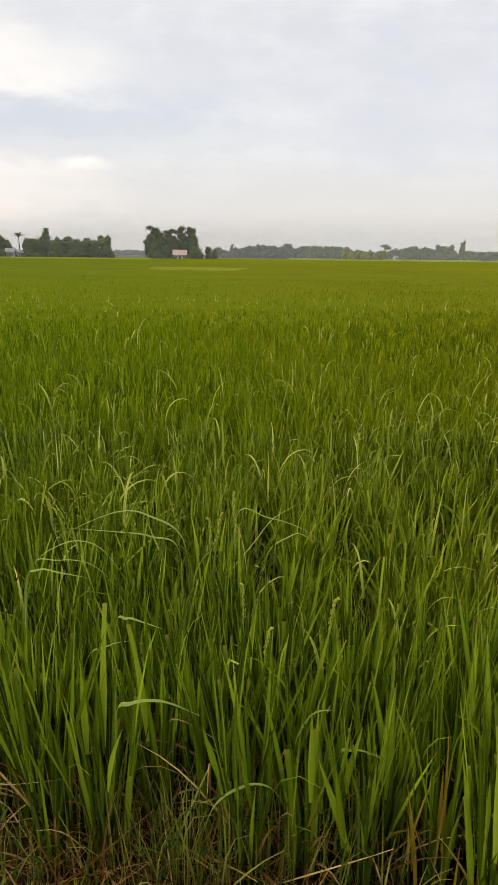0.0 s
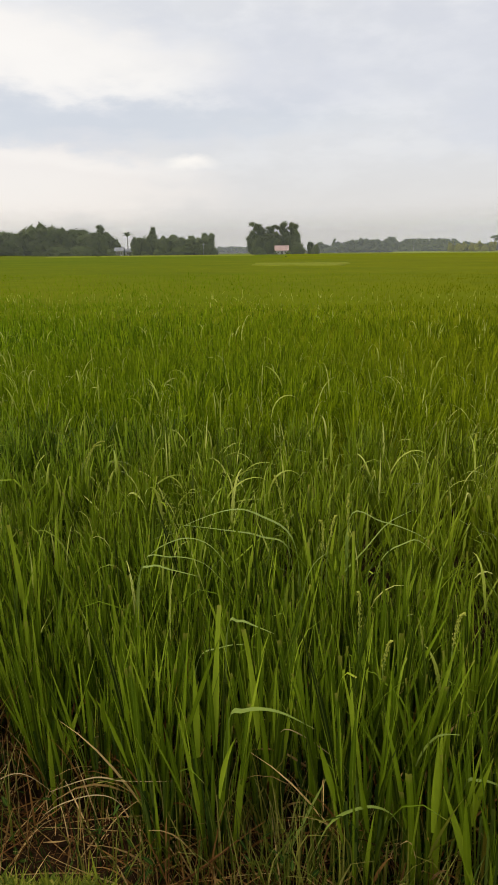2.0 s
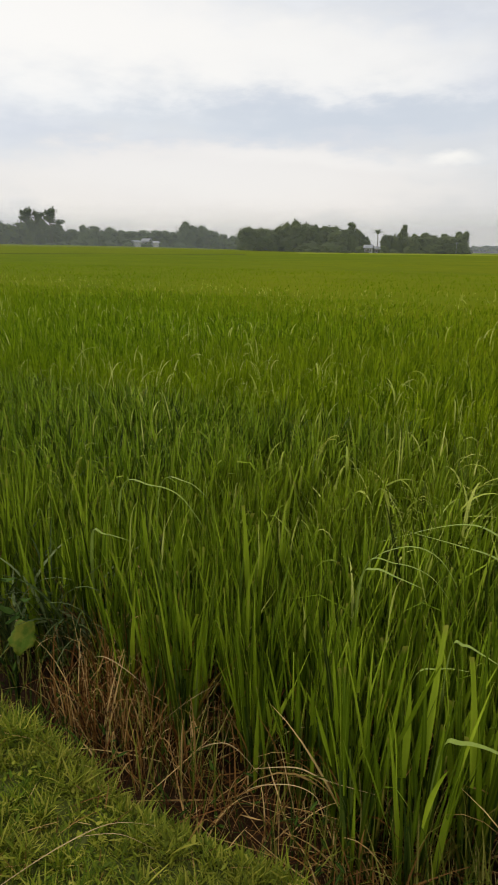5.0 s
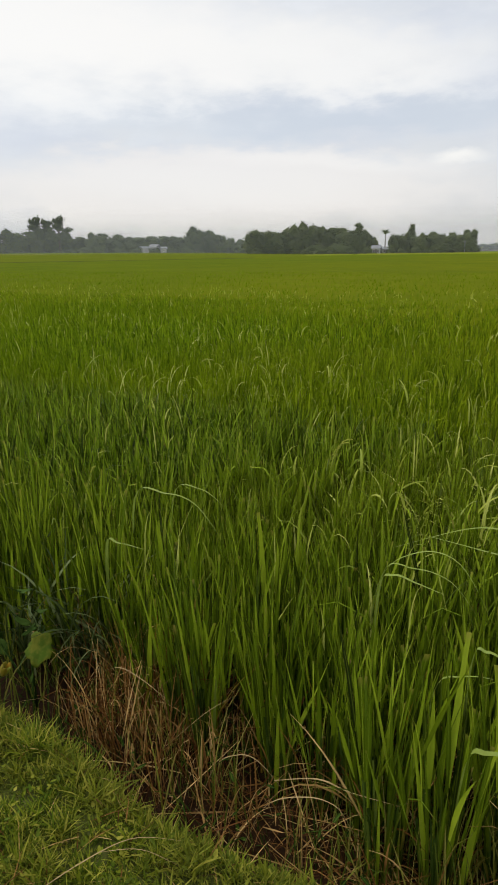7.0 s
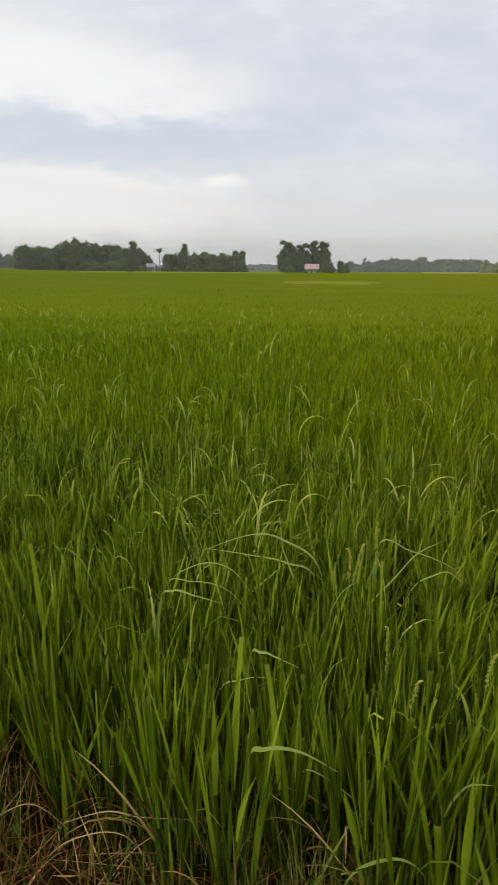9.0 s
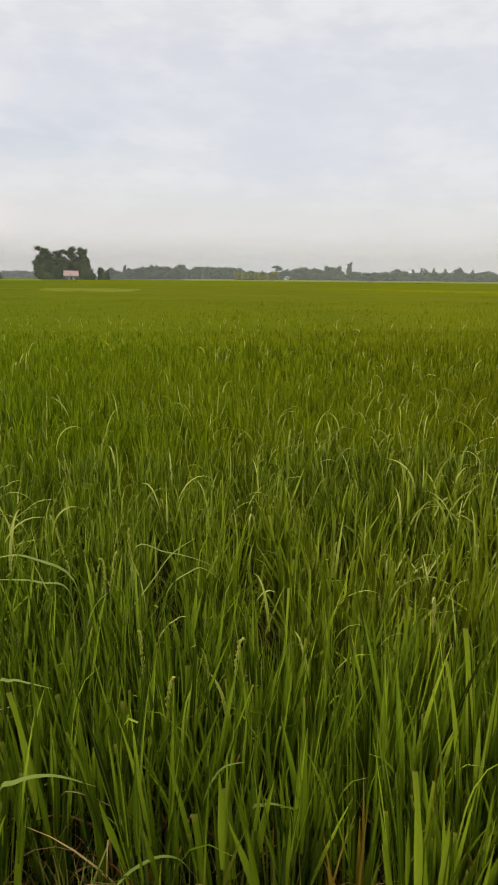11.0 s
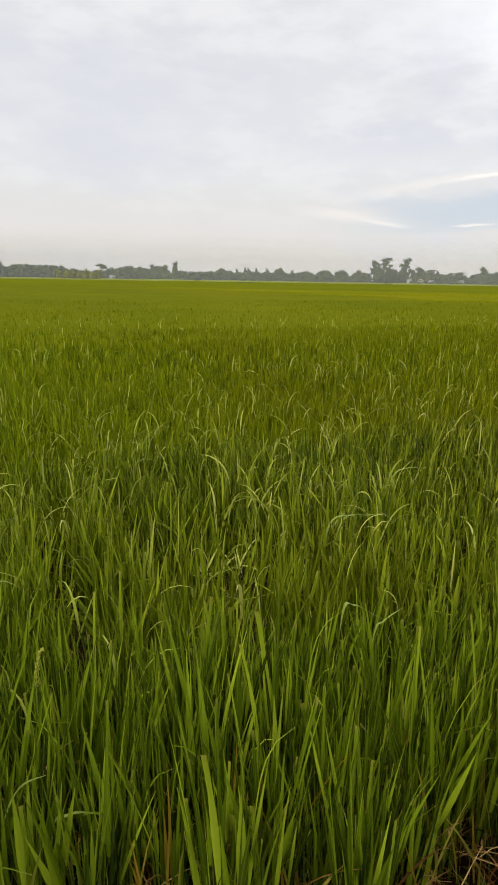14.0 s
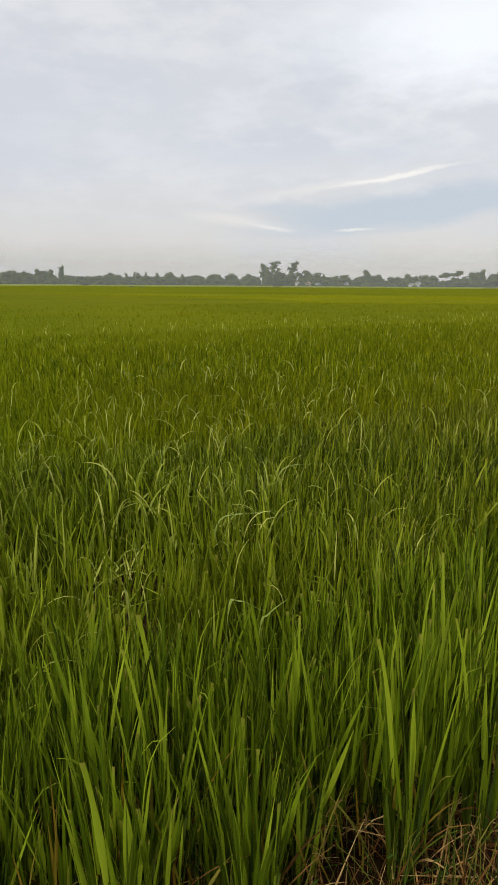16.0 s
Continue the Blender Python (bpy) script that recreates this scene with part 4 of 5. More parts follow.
leaves(RICE_PALE, "rice_leaf", ARCHED, "leaf", ARCHES,
       (0.0156, [(-0.22, 3.04, 0.05), (-0.23, 3.02, 0.58), (-0.38, 3.02, 0.72), (-0.54, 3.02, 0.73), (-0.85, 3.02, 0.58)]),
       (0.0131, [(-0.24, 3.0, 0.05), (-0.25, 2.99, 0.56), (-0.37, 2.98, 0.645), (-0.52, 2.98, 0.665), (-0.74, 2.98, 0.68)]),
       (0.0090, [(-0.86, 2.76, 0.05), (-0.82, 2.75, 0.55), (-0.68, 2.75, 0.71), (-0.53, 2.75, 0.70), (-0.40, 2.75, 0.50)]),
       (0.0074, [(-0.83, 2.72, 0.05), (-0.80, 2.72, 0.60), (-0.68, 2.72, 0.66), (-0.55, 2.72, 0.64), (-0.45, 2.72, 0.53)]),
       (0.0098, [(0.0, 3.16, 0.05), (-0.02, 3.15, 0.66), (0.12, 3.15, 0.665), (0.28, 3.15, 0.61), (0.37, 3.15, 0.53)]),
       (0.0090, [(0.07, 3.0, 0.05), (0.10, 3.0, 0.52), (0.21, 3.0, 0.645), (0.28, 3.0, 0.64), (0.38, 3.0, 0.53)]),
       (0.0107, [(-2.02, 2.76, 0.05), (-1.98, 2.75, 0.68), (-1.80, 2.75, 0.74), (-1.65, 2.75, 0.72), (-1.53, 2.75, 0.60)]),
       (0.0090, [(-1.85, 2.82, 0.05), (-1.80, 2.80, 0.70), (-1.65, 2.80, 0.77), (-1.53, 2.80, 0.71)]),
       (0.0115, [(1.82, 3.3, 0.05), (1.84, 3.3, 0.52), (1.96, 3.3, 0.59), (2.08, 3.3, 0.53), (2.17, 3.3, 0.43)]),
       (0.0098, [(1.93, 3.4, 0.05), (1.98, 3.4, 0.50), (2.16, 3.4, 0.53), (2.33, 3.4, 0.50), (2.46, 3.4, 0.36)]),
       (0.0115, [(2.62, 3.9, 0.05), (2.66, 3.9, 0.52), (2.80, 3.9, 0.60), (2.95, 3.9, 0.55), (3.06, 3.9, 0.40)]),
       (0.0090, [(-0.12, 1.95, 0.05), (-0.06, 1.94, 0.29), (0.03, 1.94, 0.37), (0.10, 1.94, 0.365), (0.15, 1.94, 0.29)]))
leaves(RICE_PALE, "rice_leaf", BENT, "leaf", ARCHES,
       (0.0148, [(-0.20, 2.76, 0.05), (-0.19, 2.75, 0.48), (-0.15, 2.75, 0.64), (-0.09, 2.75, 0.705)]),
       (0.0156, [(-0.16, 3.12, 0.05), (-0.08, 3.1, 0.36), (0.06, 3.1, 0.57), (0.14, 3.1, 0.68), (0.24, 3.1, 0.745)]),
       (0.0107, [(0.15, 2.1, 0.05), (0.17, 2.08, 0.36), (0.22, 2.08, 0.49), (0.29, 2.08, 0.51)]),
       (0.0131, [(2.60, 4.02, 0.05), (2.62, 4.0, 0.40), (2.63, 4.0, 0.66)]),
       (0.0098, [(2.10, 4.6, 0.05), (2.13, 4.6, 0.48), (2.17, 4.6, 0.69)]),
       (0.0098, [(2.18, 3.36, 0.05), (2.22, 3.35, 0.41), (2.35, 3.35, 0.52)]),
       (0.0098, [(1.44, 4.22, 0.05), (1.46, 4.2, 0.60), (1.50, 4.2, 0.70), (1.55, 4.2, 0.56)]))
leaves(RICE_PALE, "rice_leaf", LEVEL, "leaf", ARCHES,
       (0.0131, [(-0.80, 2.62, 0.05), (-0.77, 2.6, 0.60), (-0.72, 2.6, 0.68), (-0.64, 2.6, 0.67), (-0.54, 2.6, 0.65)]),
       (0.0123, [(-0.42, 2.37, 0.05), (-0.40, 2.36, 0.58), (-0.36, 2.36, 0.632), (-0.31, 2.36, 0.62), (-0.245, 2.36, 0.595)]),
       (0.0082, [(-0.52, 2.32, 0.05), (-0.49, 2.3, 0.49), (-0.41, 2.3, 0.57), (-0.33, 2.3, 0.59)]),
       (0.0148, [(-0.36, 2.05, 0.03), (-0.34, 2.03, 0.50), (-0.29, 2.03, 0.563), (-0.20, 2.03, 0.57), (-0.10, 2.03, 0.525)]),
       (0.0115, [(-1.92, 2.47, 0.05), (-1.89, 2.45, 0.58), (-1.82, 2.45, 0.62), (-1.68, 2.45, 0.62)]),
       (0.0131, [(1.36, 2.42, 0.05), (1.38, 2.4, 0.58), (1.43, 2.4, 0.62), (1.51, 2.4, 0.57), (1.60, 2.4, 0.51)]),
       (0.0098, [(1.46, 2.37, 0.05), (1.49, 2.35, 0.50), (1.53, 2.35, 0.56), (1.62, 2.35, 0.60)]),
       (0.0090, [(0.27, 2.02, 0.03), (0.29, 2.0, 0.40), (0.33, 2.0, 0.44), (0.38, 2.0, 0.43), (0.44, 2.0, 0.395)]))
STALKS = "dry stalks at the brink"
leaves(STRAW, "dry_stalk", "long straw-yellow stalk lying on the bund grass", "stalk", STALKS,
       (0.0036, [(-1.26, 1.34, 0.21), (-1.19, 1.5, 0.235), (-1.10, 1.62, 0.26), (-0.98, 1.68, 0.26)]),
       (0.0022, [(-1.16, 1.56, 0.24), (-1.05, 1.6, 0.27), (-0.95, 1.63, 0.24)]),
       (0.0031, [(-1.62, 1.62, 0.23), (-1.52, 1.48, 0.235), (-1.44, 1.36, 0.22)]))
leaves(STRAW, "dry_stalk", "slanting straw-coloured leaf propped among dead stems", "stalk", STALKS,
       (0.0072, [(-1.30, 2.02, 0.16), (-1.13, 2.02, 0.36), (-1.01, 2.02, 0.475)]),
       (0.0076, [(-0.40, 2.08, 0.06), (-0.47, 2.08, 0.22), (-0.525, 2.08, 0.335)]),
       (0.0058, [(-0.88, 2.02, 0.22), (-0.73, 2.0, 0.31), (-0.63, 2.0, 0.31), (-0.49, 2.0, 0.33)]))
leaves(STRAW, "dry_stalk", "arched pale dry stalk over the mud", "stalk", STALKS,
       (0.0045, [(-1.12, 1.94, 0.04), (-1.03, 1.92, 0.28), (-0.95, 1.92, 0.36), (-0.88, 1.92, 0.37), (-0.79, 1.92, 0.30)]),
       (0.0045, [(-0.92, 1.88, 0.05), (-0.82, 1.85, 0.30), (-0.70, 1.85, 0.39), (-0.61, 1.85, 0.40), (-0.56, 1.85, 0.33)]),
       (0.0040, [(-1.62, 2.1, 0.30), (-1.50, 2.06, 0.38), (-1.38, 2.04, 0.38), (-1.26, 2.03, 0.34)]),
       (0.0045, [(-0.22, 2.14, 0.30), (-0.19, 2.12, 0.44), (-0.06, 2.12, 0.37), (0.02, 2.12, 0.28), (0.05, 2.12, 0.17)]))
leaves(RICE_PALE, "dry_stalk", "pale green leaf slanting out of the edge", "stalk", STALKS, (0.021, [(-0.19, 2.0, 0.06), (-0.12, 2.0, 0.25), (-0.055, 2.0, 0.42)]))
leaves(YELLOWING, "dry_stalk", "orange-yellow leaf slanting beside green rice", "stalk", STALKS,
       (0.0063, [(1.03, 1.9, 0.16), (1.14, 1.9, 0.31), (1.215, 1.9, 0.385)]),
       (0.0058, [(0.24, 2.0, 0.21), (0.33, 2.0, 0.28), (0.39, 2.0, 0.325)]))


def rice_ear(base, tip, nod, seed):
    """An ear of rice on a thin stalk: it rises from base to tip and its end nods to one side; small grains sit all along it."""
    r = np.random.default_rng(seed)
    base, tip = Vector(base), Vector(tip)
    root = Vector((base.x + 0.3 * (base.x - tip.x), base.y + 0.01, 0.02))
    ear = tagged(new("rice_ear"), "pale yellow-green ear of rice grains on a thin stalk", "rice ear", "rice ears above the leaves")
    ear.matrix_basis = pose(*root)
    end = tip + Vector((nod, -0.01, -0.1 * abs(nod)))

    def bow(t):
        return base.lerp(tip, t).lerp(tip.lerp(end, t), t) - root

    part("stalk", tube([Vector((0, 0, 0)), bow(0), bow(0.35), bow(0.7), bow(1.0)], [0.0024, 0.002, 0.0016, 0.0012, 0.0008], 5), RICE_PALE, ear)
    bm = bmesh.new()
    for k in range(110):
        t = k / 109
        off = Vector(r.normal(0, 1, 3)) * (0.0038 - 0.0026 * t)
        turn = (bow(t + 0.02) - bow(t - 0.02)).to_track_quat("Z", "Y") @ Euler(r.uniform(-0.4, 0.4, 3)).to_quaternion()
        bmesh.ops.create_icosphere(bm, subdivisions=1, radius=1.0, matrix=Matrix.LocRotScale(bow(t) + off, turn, (0.0014, 0.0014, 0.0048)))
    part("grain_head", bm, GRAIN, ear, "pale yellow-green grains")


for k, (base_, tip_, nod_) in enumerate((((-0.27, 3.10, 0.62), (-0.325, 3.10, 0.87), -0.005), ((-1.57, 4.00, 0.52), (-1.49, 4.00, 0.73), 0.08), ((-1.55, 4.02, 0.52), (-1.51, 4.02, 0.70), 0.07),
                                         ((-0.10, 2.90, 0.64), (-0.08, 2.90, 0.79), 0.01), ((-0.12, 2.92, 0.62), (-0.115, 2.92, 0.76), -0.02), ((-0.02, 2.95, 0.68), (-0.03, 2.95, 0.86), 0.005),
                                         ((0.02, 2.43, 0.58), (0.02, 2.43, 0.73), -0.01), ((0.30, 2.36, 0.60), (0.31, 2.36, 0.72), 0.015), ((0.09, 2.28, 0.56), (0.10, 2.28, 0.66), 0.01),
                                         ((-2.24, 2.70, 0.64), (-2.18, 2.70, 0.83), 0.03))):
    rice_ear(base_, tip_, nod_, 300 + k)


def lobed_leaf(size, lobes, seed):
    """A broad wavy leaf in the xz plane, hanging from the origin, with a raised midrib and side veins."""
    r = random.Random(seed)
    bm = bmesh.new()
    rings = []
    for i in range(5):
        k = i / 4
        ring = []
        for j in range(28):
            a = 2 * math.pi * j / 28
            rad = size * k * (0.85 + 0.10 * math.cos(lobes * a) + 0.05 * math.sin(3 * lobes * a + seed))
            p = Vector((rad * 0.72 * math.sin(a), 0.10 * size * k * k * math.sin(lobes * a * 0.5 + seed) + 0.02 * size * math.cos(9 * a) * k, -size * 0.72 - rad * math.cos(a) * 0.95))
            ring.append(bm.verts.new(p))
        rings.append(ring)
    for a, b in zip(rings, rings[1:]):
        for j in range(28):
            bm.faces.new((a[j], a[(j + 1) % 28], b[(j + 1) % 28], b[j]))
    bmesh.ops.remove_doubles(bm, verts=bm.verts, dist=1e-5)
    for f in bm.faces:
        f.smooth = True
    bmesh.ops.solidify(bm, geom=bm.faces[:], thickness=0.0012)
    return bm


def broad_weed():
    """The broad-leaved weed at the corner of bund and paddy, with an orange withered flower."""
    weed = tagged(new("broad_leaved_weed"), "broad-leaved green weed with a large wavy leaf and wilted flower", "weed")
    weed.matrix_basis = pose(-1.98, 2.08, 0.01)
    part("stem", tube([(0, 0, 0), (0.0, 0.0, 0.2), (0.03, -0.01, 0.34), (0.10, -0.02, 0.41)], [0.006, 0.005, 0.004, 0.003]), WEED, weed)
    part("stem", tube([(0, 0, 0), (-0.04, -0.02, 0.15), (-0.10, -0.05, 0.30)], [0.005, 0.004, 0.003]), WEED, weed)
    big = part("leaf", lobed_leaf(0.075, 5, 3), GOURD_LEAF, weed, "large wavy bright green leaf", pose(0.14, -0.05, 0.42, -35, 8, 30))
    part("leaf_stalk", tube([(0, 0, -0.012), (0.0, 0.02, 0.02), (-0.02, 0.03, 0.03)], [0.003, 0.0025, 0.0025], 5), WEED, big)
    for k, (x, y, z, s, a, b) in enumerate(((0.04, 0.02, 0.44, 0.04, 70, 30), (-0.06, 0.0, 0.40, 0.045, 50, -40), (-0.12, -0.04, 0.33, 0.04, 40, 80), (0.0, 0.04, 0.36, 0.038, 60, 140), (-0.16, -0.02, 0.28, 0.045, 55, -100), (-0.08, 0.05, 0.48, 0.04, 75, 10))):
        small = part("leaf", lobed_leaf(s, 5, k + 5), WEED, weed, "", pose(x, y, z, a, 0, b))
        part("leaf_stalk", tube([(0, 0, -0.008), (0.0, 0.01, 0.02), (0.0, 0.02, 0.04)], [0.002, 0.0018, 0.0018], 5), WEED, small)
    bm = bmesh.new()
    for k in range(5):
        m = pose(-0.005, -0.11, 0.27, 0, 30, 0) @ pose(0, 0, 0, 0, 0, 72 * k + 15) @ pose(0.009, 0, -0.03, 0, 12, 0) @ Matrix.Diagonal((0.008, 0.013, 0.036, 1))
        bmesh.ops.create_icosphere(bm, subdivisions=2, radius=1, matrix=m)
    part("flower", bm, YELLOWING, weed, "wilted orange flower")


broad_weed()


def sedge(x, y, seed, n=28):
    """A drooping grey-green sedge that leans out of the rice over the mud."""
    r = np.random.default_rng(seed)
    ob = tagged(new("sedge"), "drooping grey-green sedge clump beside the bund", "sedge", "sedges at the bund corner")
    ob.matrix_basis = pose(x, y, 0)
    base = np.stack([r.normal(0, 0.03, n), r.normal(0, 0.03, n), np.zeros(n)], 1)
    data = blades(base, r.uniform(0, 6.28, n), r.uniform(0.05, 0.4, n), r.uniform(1.0, 2.1, n), r.uniform(0.4, 0.72, n), r.uniform(0.012, 0.021, n), 9, True, 1.8, r.normal(0, 0.4, n))
    part("blade_tuft", mesh_of("blade_tuft", *data), SEDGE, ob)


for k, (x_, y_) in enumerate(((-2.02, 2.34), (-2.22, 2.22), (-1.84, 2.36), (-2.42, 2.36))):
    sedge(x_, y_, 60 + k)


def dry_seed_head():
    head = tagged(new("dry_seed_head"), "dry tan seed head on a thin stalk beside the rice", "seed head")
    head.matrix_basis = pose(-2.46, 2.28, 0.0)
    part("stalk", tube([(0, 0, 0), (0.01, 0, 0.25), (0.03, -0.01, 0.47)], [0.003, 0.003, 0.002]), DRY, head)
    r = np.random.default_rng(77)
    bm = bmesh.new()
    for k in range(70):
        p = r.normal(0, 1, 3) * (0.016, 0.014, 0.022) + (0.035, -0.01, 0.49)
        bmesh.ops.create_icosphere(bm, subdivisions=1, radius=1, matrix=Matrix.LocRotScale(p, Euler(r.uniform(0, 3, 3)), (0.005, 0.004, 0.009)))
    part("seeds", bm, GRAIN, head, "tan dry seeds")


dry_seed_head()

# ---- trees, houses and poles far off ----


def hulls(kind, r):
    """The lobes of a crown: centre, half width, half height, roughness."""
    if kind == "round":
        rows = [(0, 0, 0.42, 0.38, 0.40, 0.4)]
        for k in range(4):
            a, d = 1.57 * k + r.uniform(-0.6, 0.6), r.uniform(0.12, 0.26)
            rows.append((d * math.cos(a), d * math.sin(a), r.uniform(0.5, 0.78), r.uniform(0.13, 0.20), r.uniform(0.15, 0.25), 0.55))
        return rows
    if kind == "bush":
        return [(0, 0, 0.34, 0.46, 0.48, 0.42), (r.uniform(-0.2, 0.2), r.uniform(-0.2, 0.2), 0.68, 0.2, 0.2, 0.55)]
    rows = []
    if kind == "airy":
        for k in range(11):
            a, z = 2.4 * k + r.uniform(-0.6, 0.6), 0.40 + 0.052 * k
            d = r.uniform(0.05, 0.30) * (1.15 - 0.06 * k)
            rows.append((d * math.cos(a), d * math.sin(a), z, r.uniform(0.10, 0.17), r.uniform(0.05, 0.085), 0.7))
    elif kind == "tall":
        rows.append((0, 0, 0.38, 0.30, 0.38, 0.5))
        for k in range(10):
            a, z = 2.4 * k + r.uniform(-0.6, 0.6), 0.46 + 0.045 * k
            d = r.uniform(0.04, 0.17)
            rows.append((d * math.cos(a), d * math.sin(a), z, r.uniform(0.10, 0.16), r.uniform(0.06, 0.11), 0.7))
    else:
        for k in range(6):
            a, d = r.uniform(0, 6.28), r.uniform(0.05, 0.36)
            rows.append((d * math.cos(a), d * math.sin(a), r.uniform(0.74, 0.92) - 0.15 * d, r.uniform(0.13, 0.22), r.uniform(0.06, 0.10), 0.5))
    return rows


def crown_mesh(kind, seed, leaves, leaf, fine, skirt):
    """A crown of unit height from the ground up: lumpy hearts of foliage, broken up all over by sprays of leaves with gaps between them."""
    r = np.random.default_rng(seed)
    lobes = hulls(kind, r)
    verts, faces = [], []
    area = sum(q[3] * q[4] for q in lobes)
    for number, (cx, cy, mid, wide, tall, rough) in enumerate(lobes):
        shift = Vector((seed * 3.7 + number * 5.1, seed * 1.3, seed * 2.1))
        level = fine - 1 if number == 0 or kind == "round" else fine - 2

        def reach(way):
            v = Vector(way)
            return 1 + rough * noise.noise(v * 1.7 + shift) + 0.6 * rough * noise.noise(v * 4.1 + shift) + 0.3 * rough * noise.noise(v * 9.0 + shift)

        def hang(way):
            """Low boughs that hang to the ground keep the crown's width."""
            flat = math.hypot(way[0], way[1])
            if not skirt or number or way[2] > 0 or flat < 0.25:
                return 1.0
            return 1.0 + skirt * (min(1.0 / flat, 2.2) - 1.0)

        ball = bmesh.new()
        bmesh.ops.create_icosphere(ball, subdivisions=level, radius=1.0)
        at = len(verts)
        for v in ball.verts:
            d, h = (0.68 if kind == "airy" else 0.86) * reach(v.co), hang(v.co)
            verts.append((v.co.x * wide * d * h + cx, v.co.y * wide * d * h + cy, max(0.0, v.co.z * tall * d + mid)))
        faces += [[v.index + at for v in f.verts] for f in ball.faces]
        ball.free()
        for k in range(int(leaves * wide * tall / area)):
            way = Vector(r.normal(0, 1, 3)).normalized()
            spray = noise.noise(way * 5.5 + shift)
            if spray < -0.25 and r.uniform() < 0.7:
                continue
            d = reach(way) * ((0.70 if kind == "airy" else 0.84) + (0.38 if kind == "airy" else 0.17) * r.uniform() + 0.20 * max(0.0, spray) * r.uniform())
            h = hang(way)
            p = Vector((way.x * wide * d * h + cx, way.y * wide * d * h + cy, way.z * tall * d + mid))
            if p.z < 0.02:
                continue
            face = way + Vector(r.normal(0, 0.45, 3))
            u = face.cross(Vector(r.normal(0, 1, 3))).normalized() * (leaf * r.uniform(0.022, 0.046))
            v = face.cross(u).normalized() * (u.length * 0.62)
            at = len(verts)
            verts += [tuple(p - u), tuple(p + v), tuple(p + u), tuple(p - v)]
            faces.append([at, at + 1, at + 2, at + 3])
    me = bpy.data.meshes.new("crown")
    me.from_pydata(verts, [], faces)
    me.update()
    return me


def trunk_mesh(kind, seed):
    r = random.Random(seed)
    low = {"round": 0.5, "airy": 0.85, "tall": 0.8, "umbrella": 0.78, "bush": 0.35}[kind]
    thick = {"round": 0.03, "airy": 0.016, "tall": 0.018, "umbrella": 0.016, "bush": 0.02}[kind]
    bm = tube([(0, 0, -0.03), (r.uniform(-0.01, 0.01), 0, low * 0.4), (r.uniform(-0.03, 0.03), r.uniform(-0.02, 0.02), low)], [thick * 1.3, thick, thick * 0.5])
    for k in range(4):
        a, z = r.uniform(0, 6.28), low * r.uniform(0.45, 0.95)
        d = r.uniform(0.14, 0.3)
        arm = tube([(0, 0, z), (d * 0.5 * math.cos(a), d * 0.5 * math.sin(a), z + 0.10), (d * math.cos(a), d * math.sin(a), z + 0.2)], [thick * 0.5, thick * 0.32, thick * 0.14], 5)
        me = bpy.data.meshes.new("limb")
        arm.to_mesh(me)
        arm.free()
        bm.from_mesh(me)
        bpy.data.meshes.remove(me)
    me = bpy.data.meshes.new("trunk")
    bm.to_mesh(me)
    bm.free()
    me.materials.append(BARK)
    return me


SHAPES = {}
for kind, count in (("round", 5), ("tall", 4), ("airy", 3), ("umbrella", 2), ("bush", 3)):
    for k in range(count):
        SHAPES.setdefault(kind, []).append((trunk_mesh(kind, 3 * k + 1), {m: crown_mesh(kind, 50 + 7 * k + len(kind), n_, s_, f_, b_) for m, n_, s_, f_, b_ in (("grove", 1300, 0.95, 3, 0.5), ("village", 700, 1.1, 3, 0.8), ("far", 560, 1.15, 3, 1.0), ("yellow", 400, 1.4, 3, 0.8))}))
for rows in SHAPES.values():
    for _, crowns in rows:
        crowns["grove"].materials.append(LEAF_NEAR)
        crowns["village"].materials.append(LEAF_MID)
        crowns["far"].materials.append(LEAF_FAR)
        crowns["yellow"].materials.append(LEAF_BUSH)
TREE = random.Random(9)
KIND = {"r": "round", "a": "airy", "t": "tall", "u": "umbrella", "b": "bush"}


def tree(azimuth, distance, height, width, letter, look_of, label, group):
    kind = KIND[letter]
    trunk, crowns = TREE.choice(SHAPES[kind])
    base = {"round": 0.95, "airy": 0.75, "tall": 0.72, "umbrella": 1.05, "bush": 1.15}[kind]
    a = radians(azimuth)
    ob = tagged(new("bush" if kind == "bush" else "tree"), label, "bush" if kind == "bush" else "tree", group)
    w = width / base
    ob.matrix_basis = pose(distance * math.sin(a), distance * math.cos(a), 0, 0, 0, TREE.uniform(0, 360)) @ Matrix.Diagonal((w, w, height, 1))
    part("trunk", trunk, None, ob)
    part("crown", crowns[look_of], None, ob)


GROVE = [(-29.2, 9.0, 8, "r"), (-27.6, 8.4, 8, "r"), (-26.0, 10.0, 9, "r"), (-24.9, 11.0, 9, "r"), (-23.4, 10.2, 10, "r"), (-21.8, 9.6, 10, "r"), (-20.6, 10.9, 4, "t"),
         (-20.1, 8.0, 6.0, "r"), (-19.6, 6.2, 4.0, "r"), (-17.9, 7.0, 3.6, "r"), (-17.2, 7.6, 4.8, "r"), (-16.5, 10.6, 3.2, "t"), (-16.8, 6.5, 8, "r"), (-15.7, 7.2, 5, "r"), (-14.6, 7.6, 8, "r"),
         (-13.4, 7.2, 7, "r"), (-12.5, 6.6, 6, "r"), (-11.95, 8.4, 4.4, "r"), (-12.3, 6.0, 8, "b"), (-28.4, 4.5, 9, "b"), (-26.6, 4.5, 9, "b"), (-24.2, 5.0, 10, "b"), (-22.2, 4.8, 10, "b"), (-14.0, 4.2, 9, "b")]
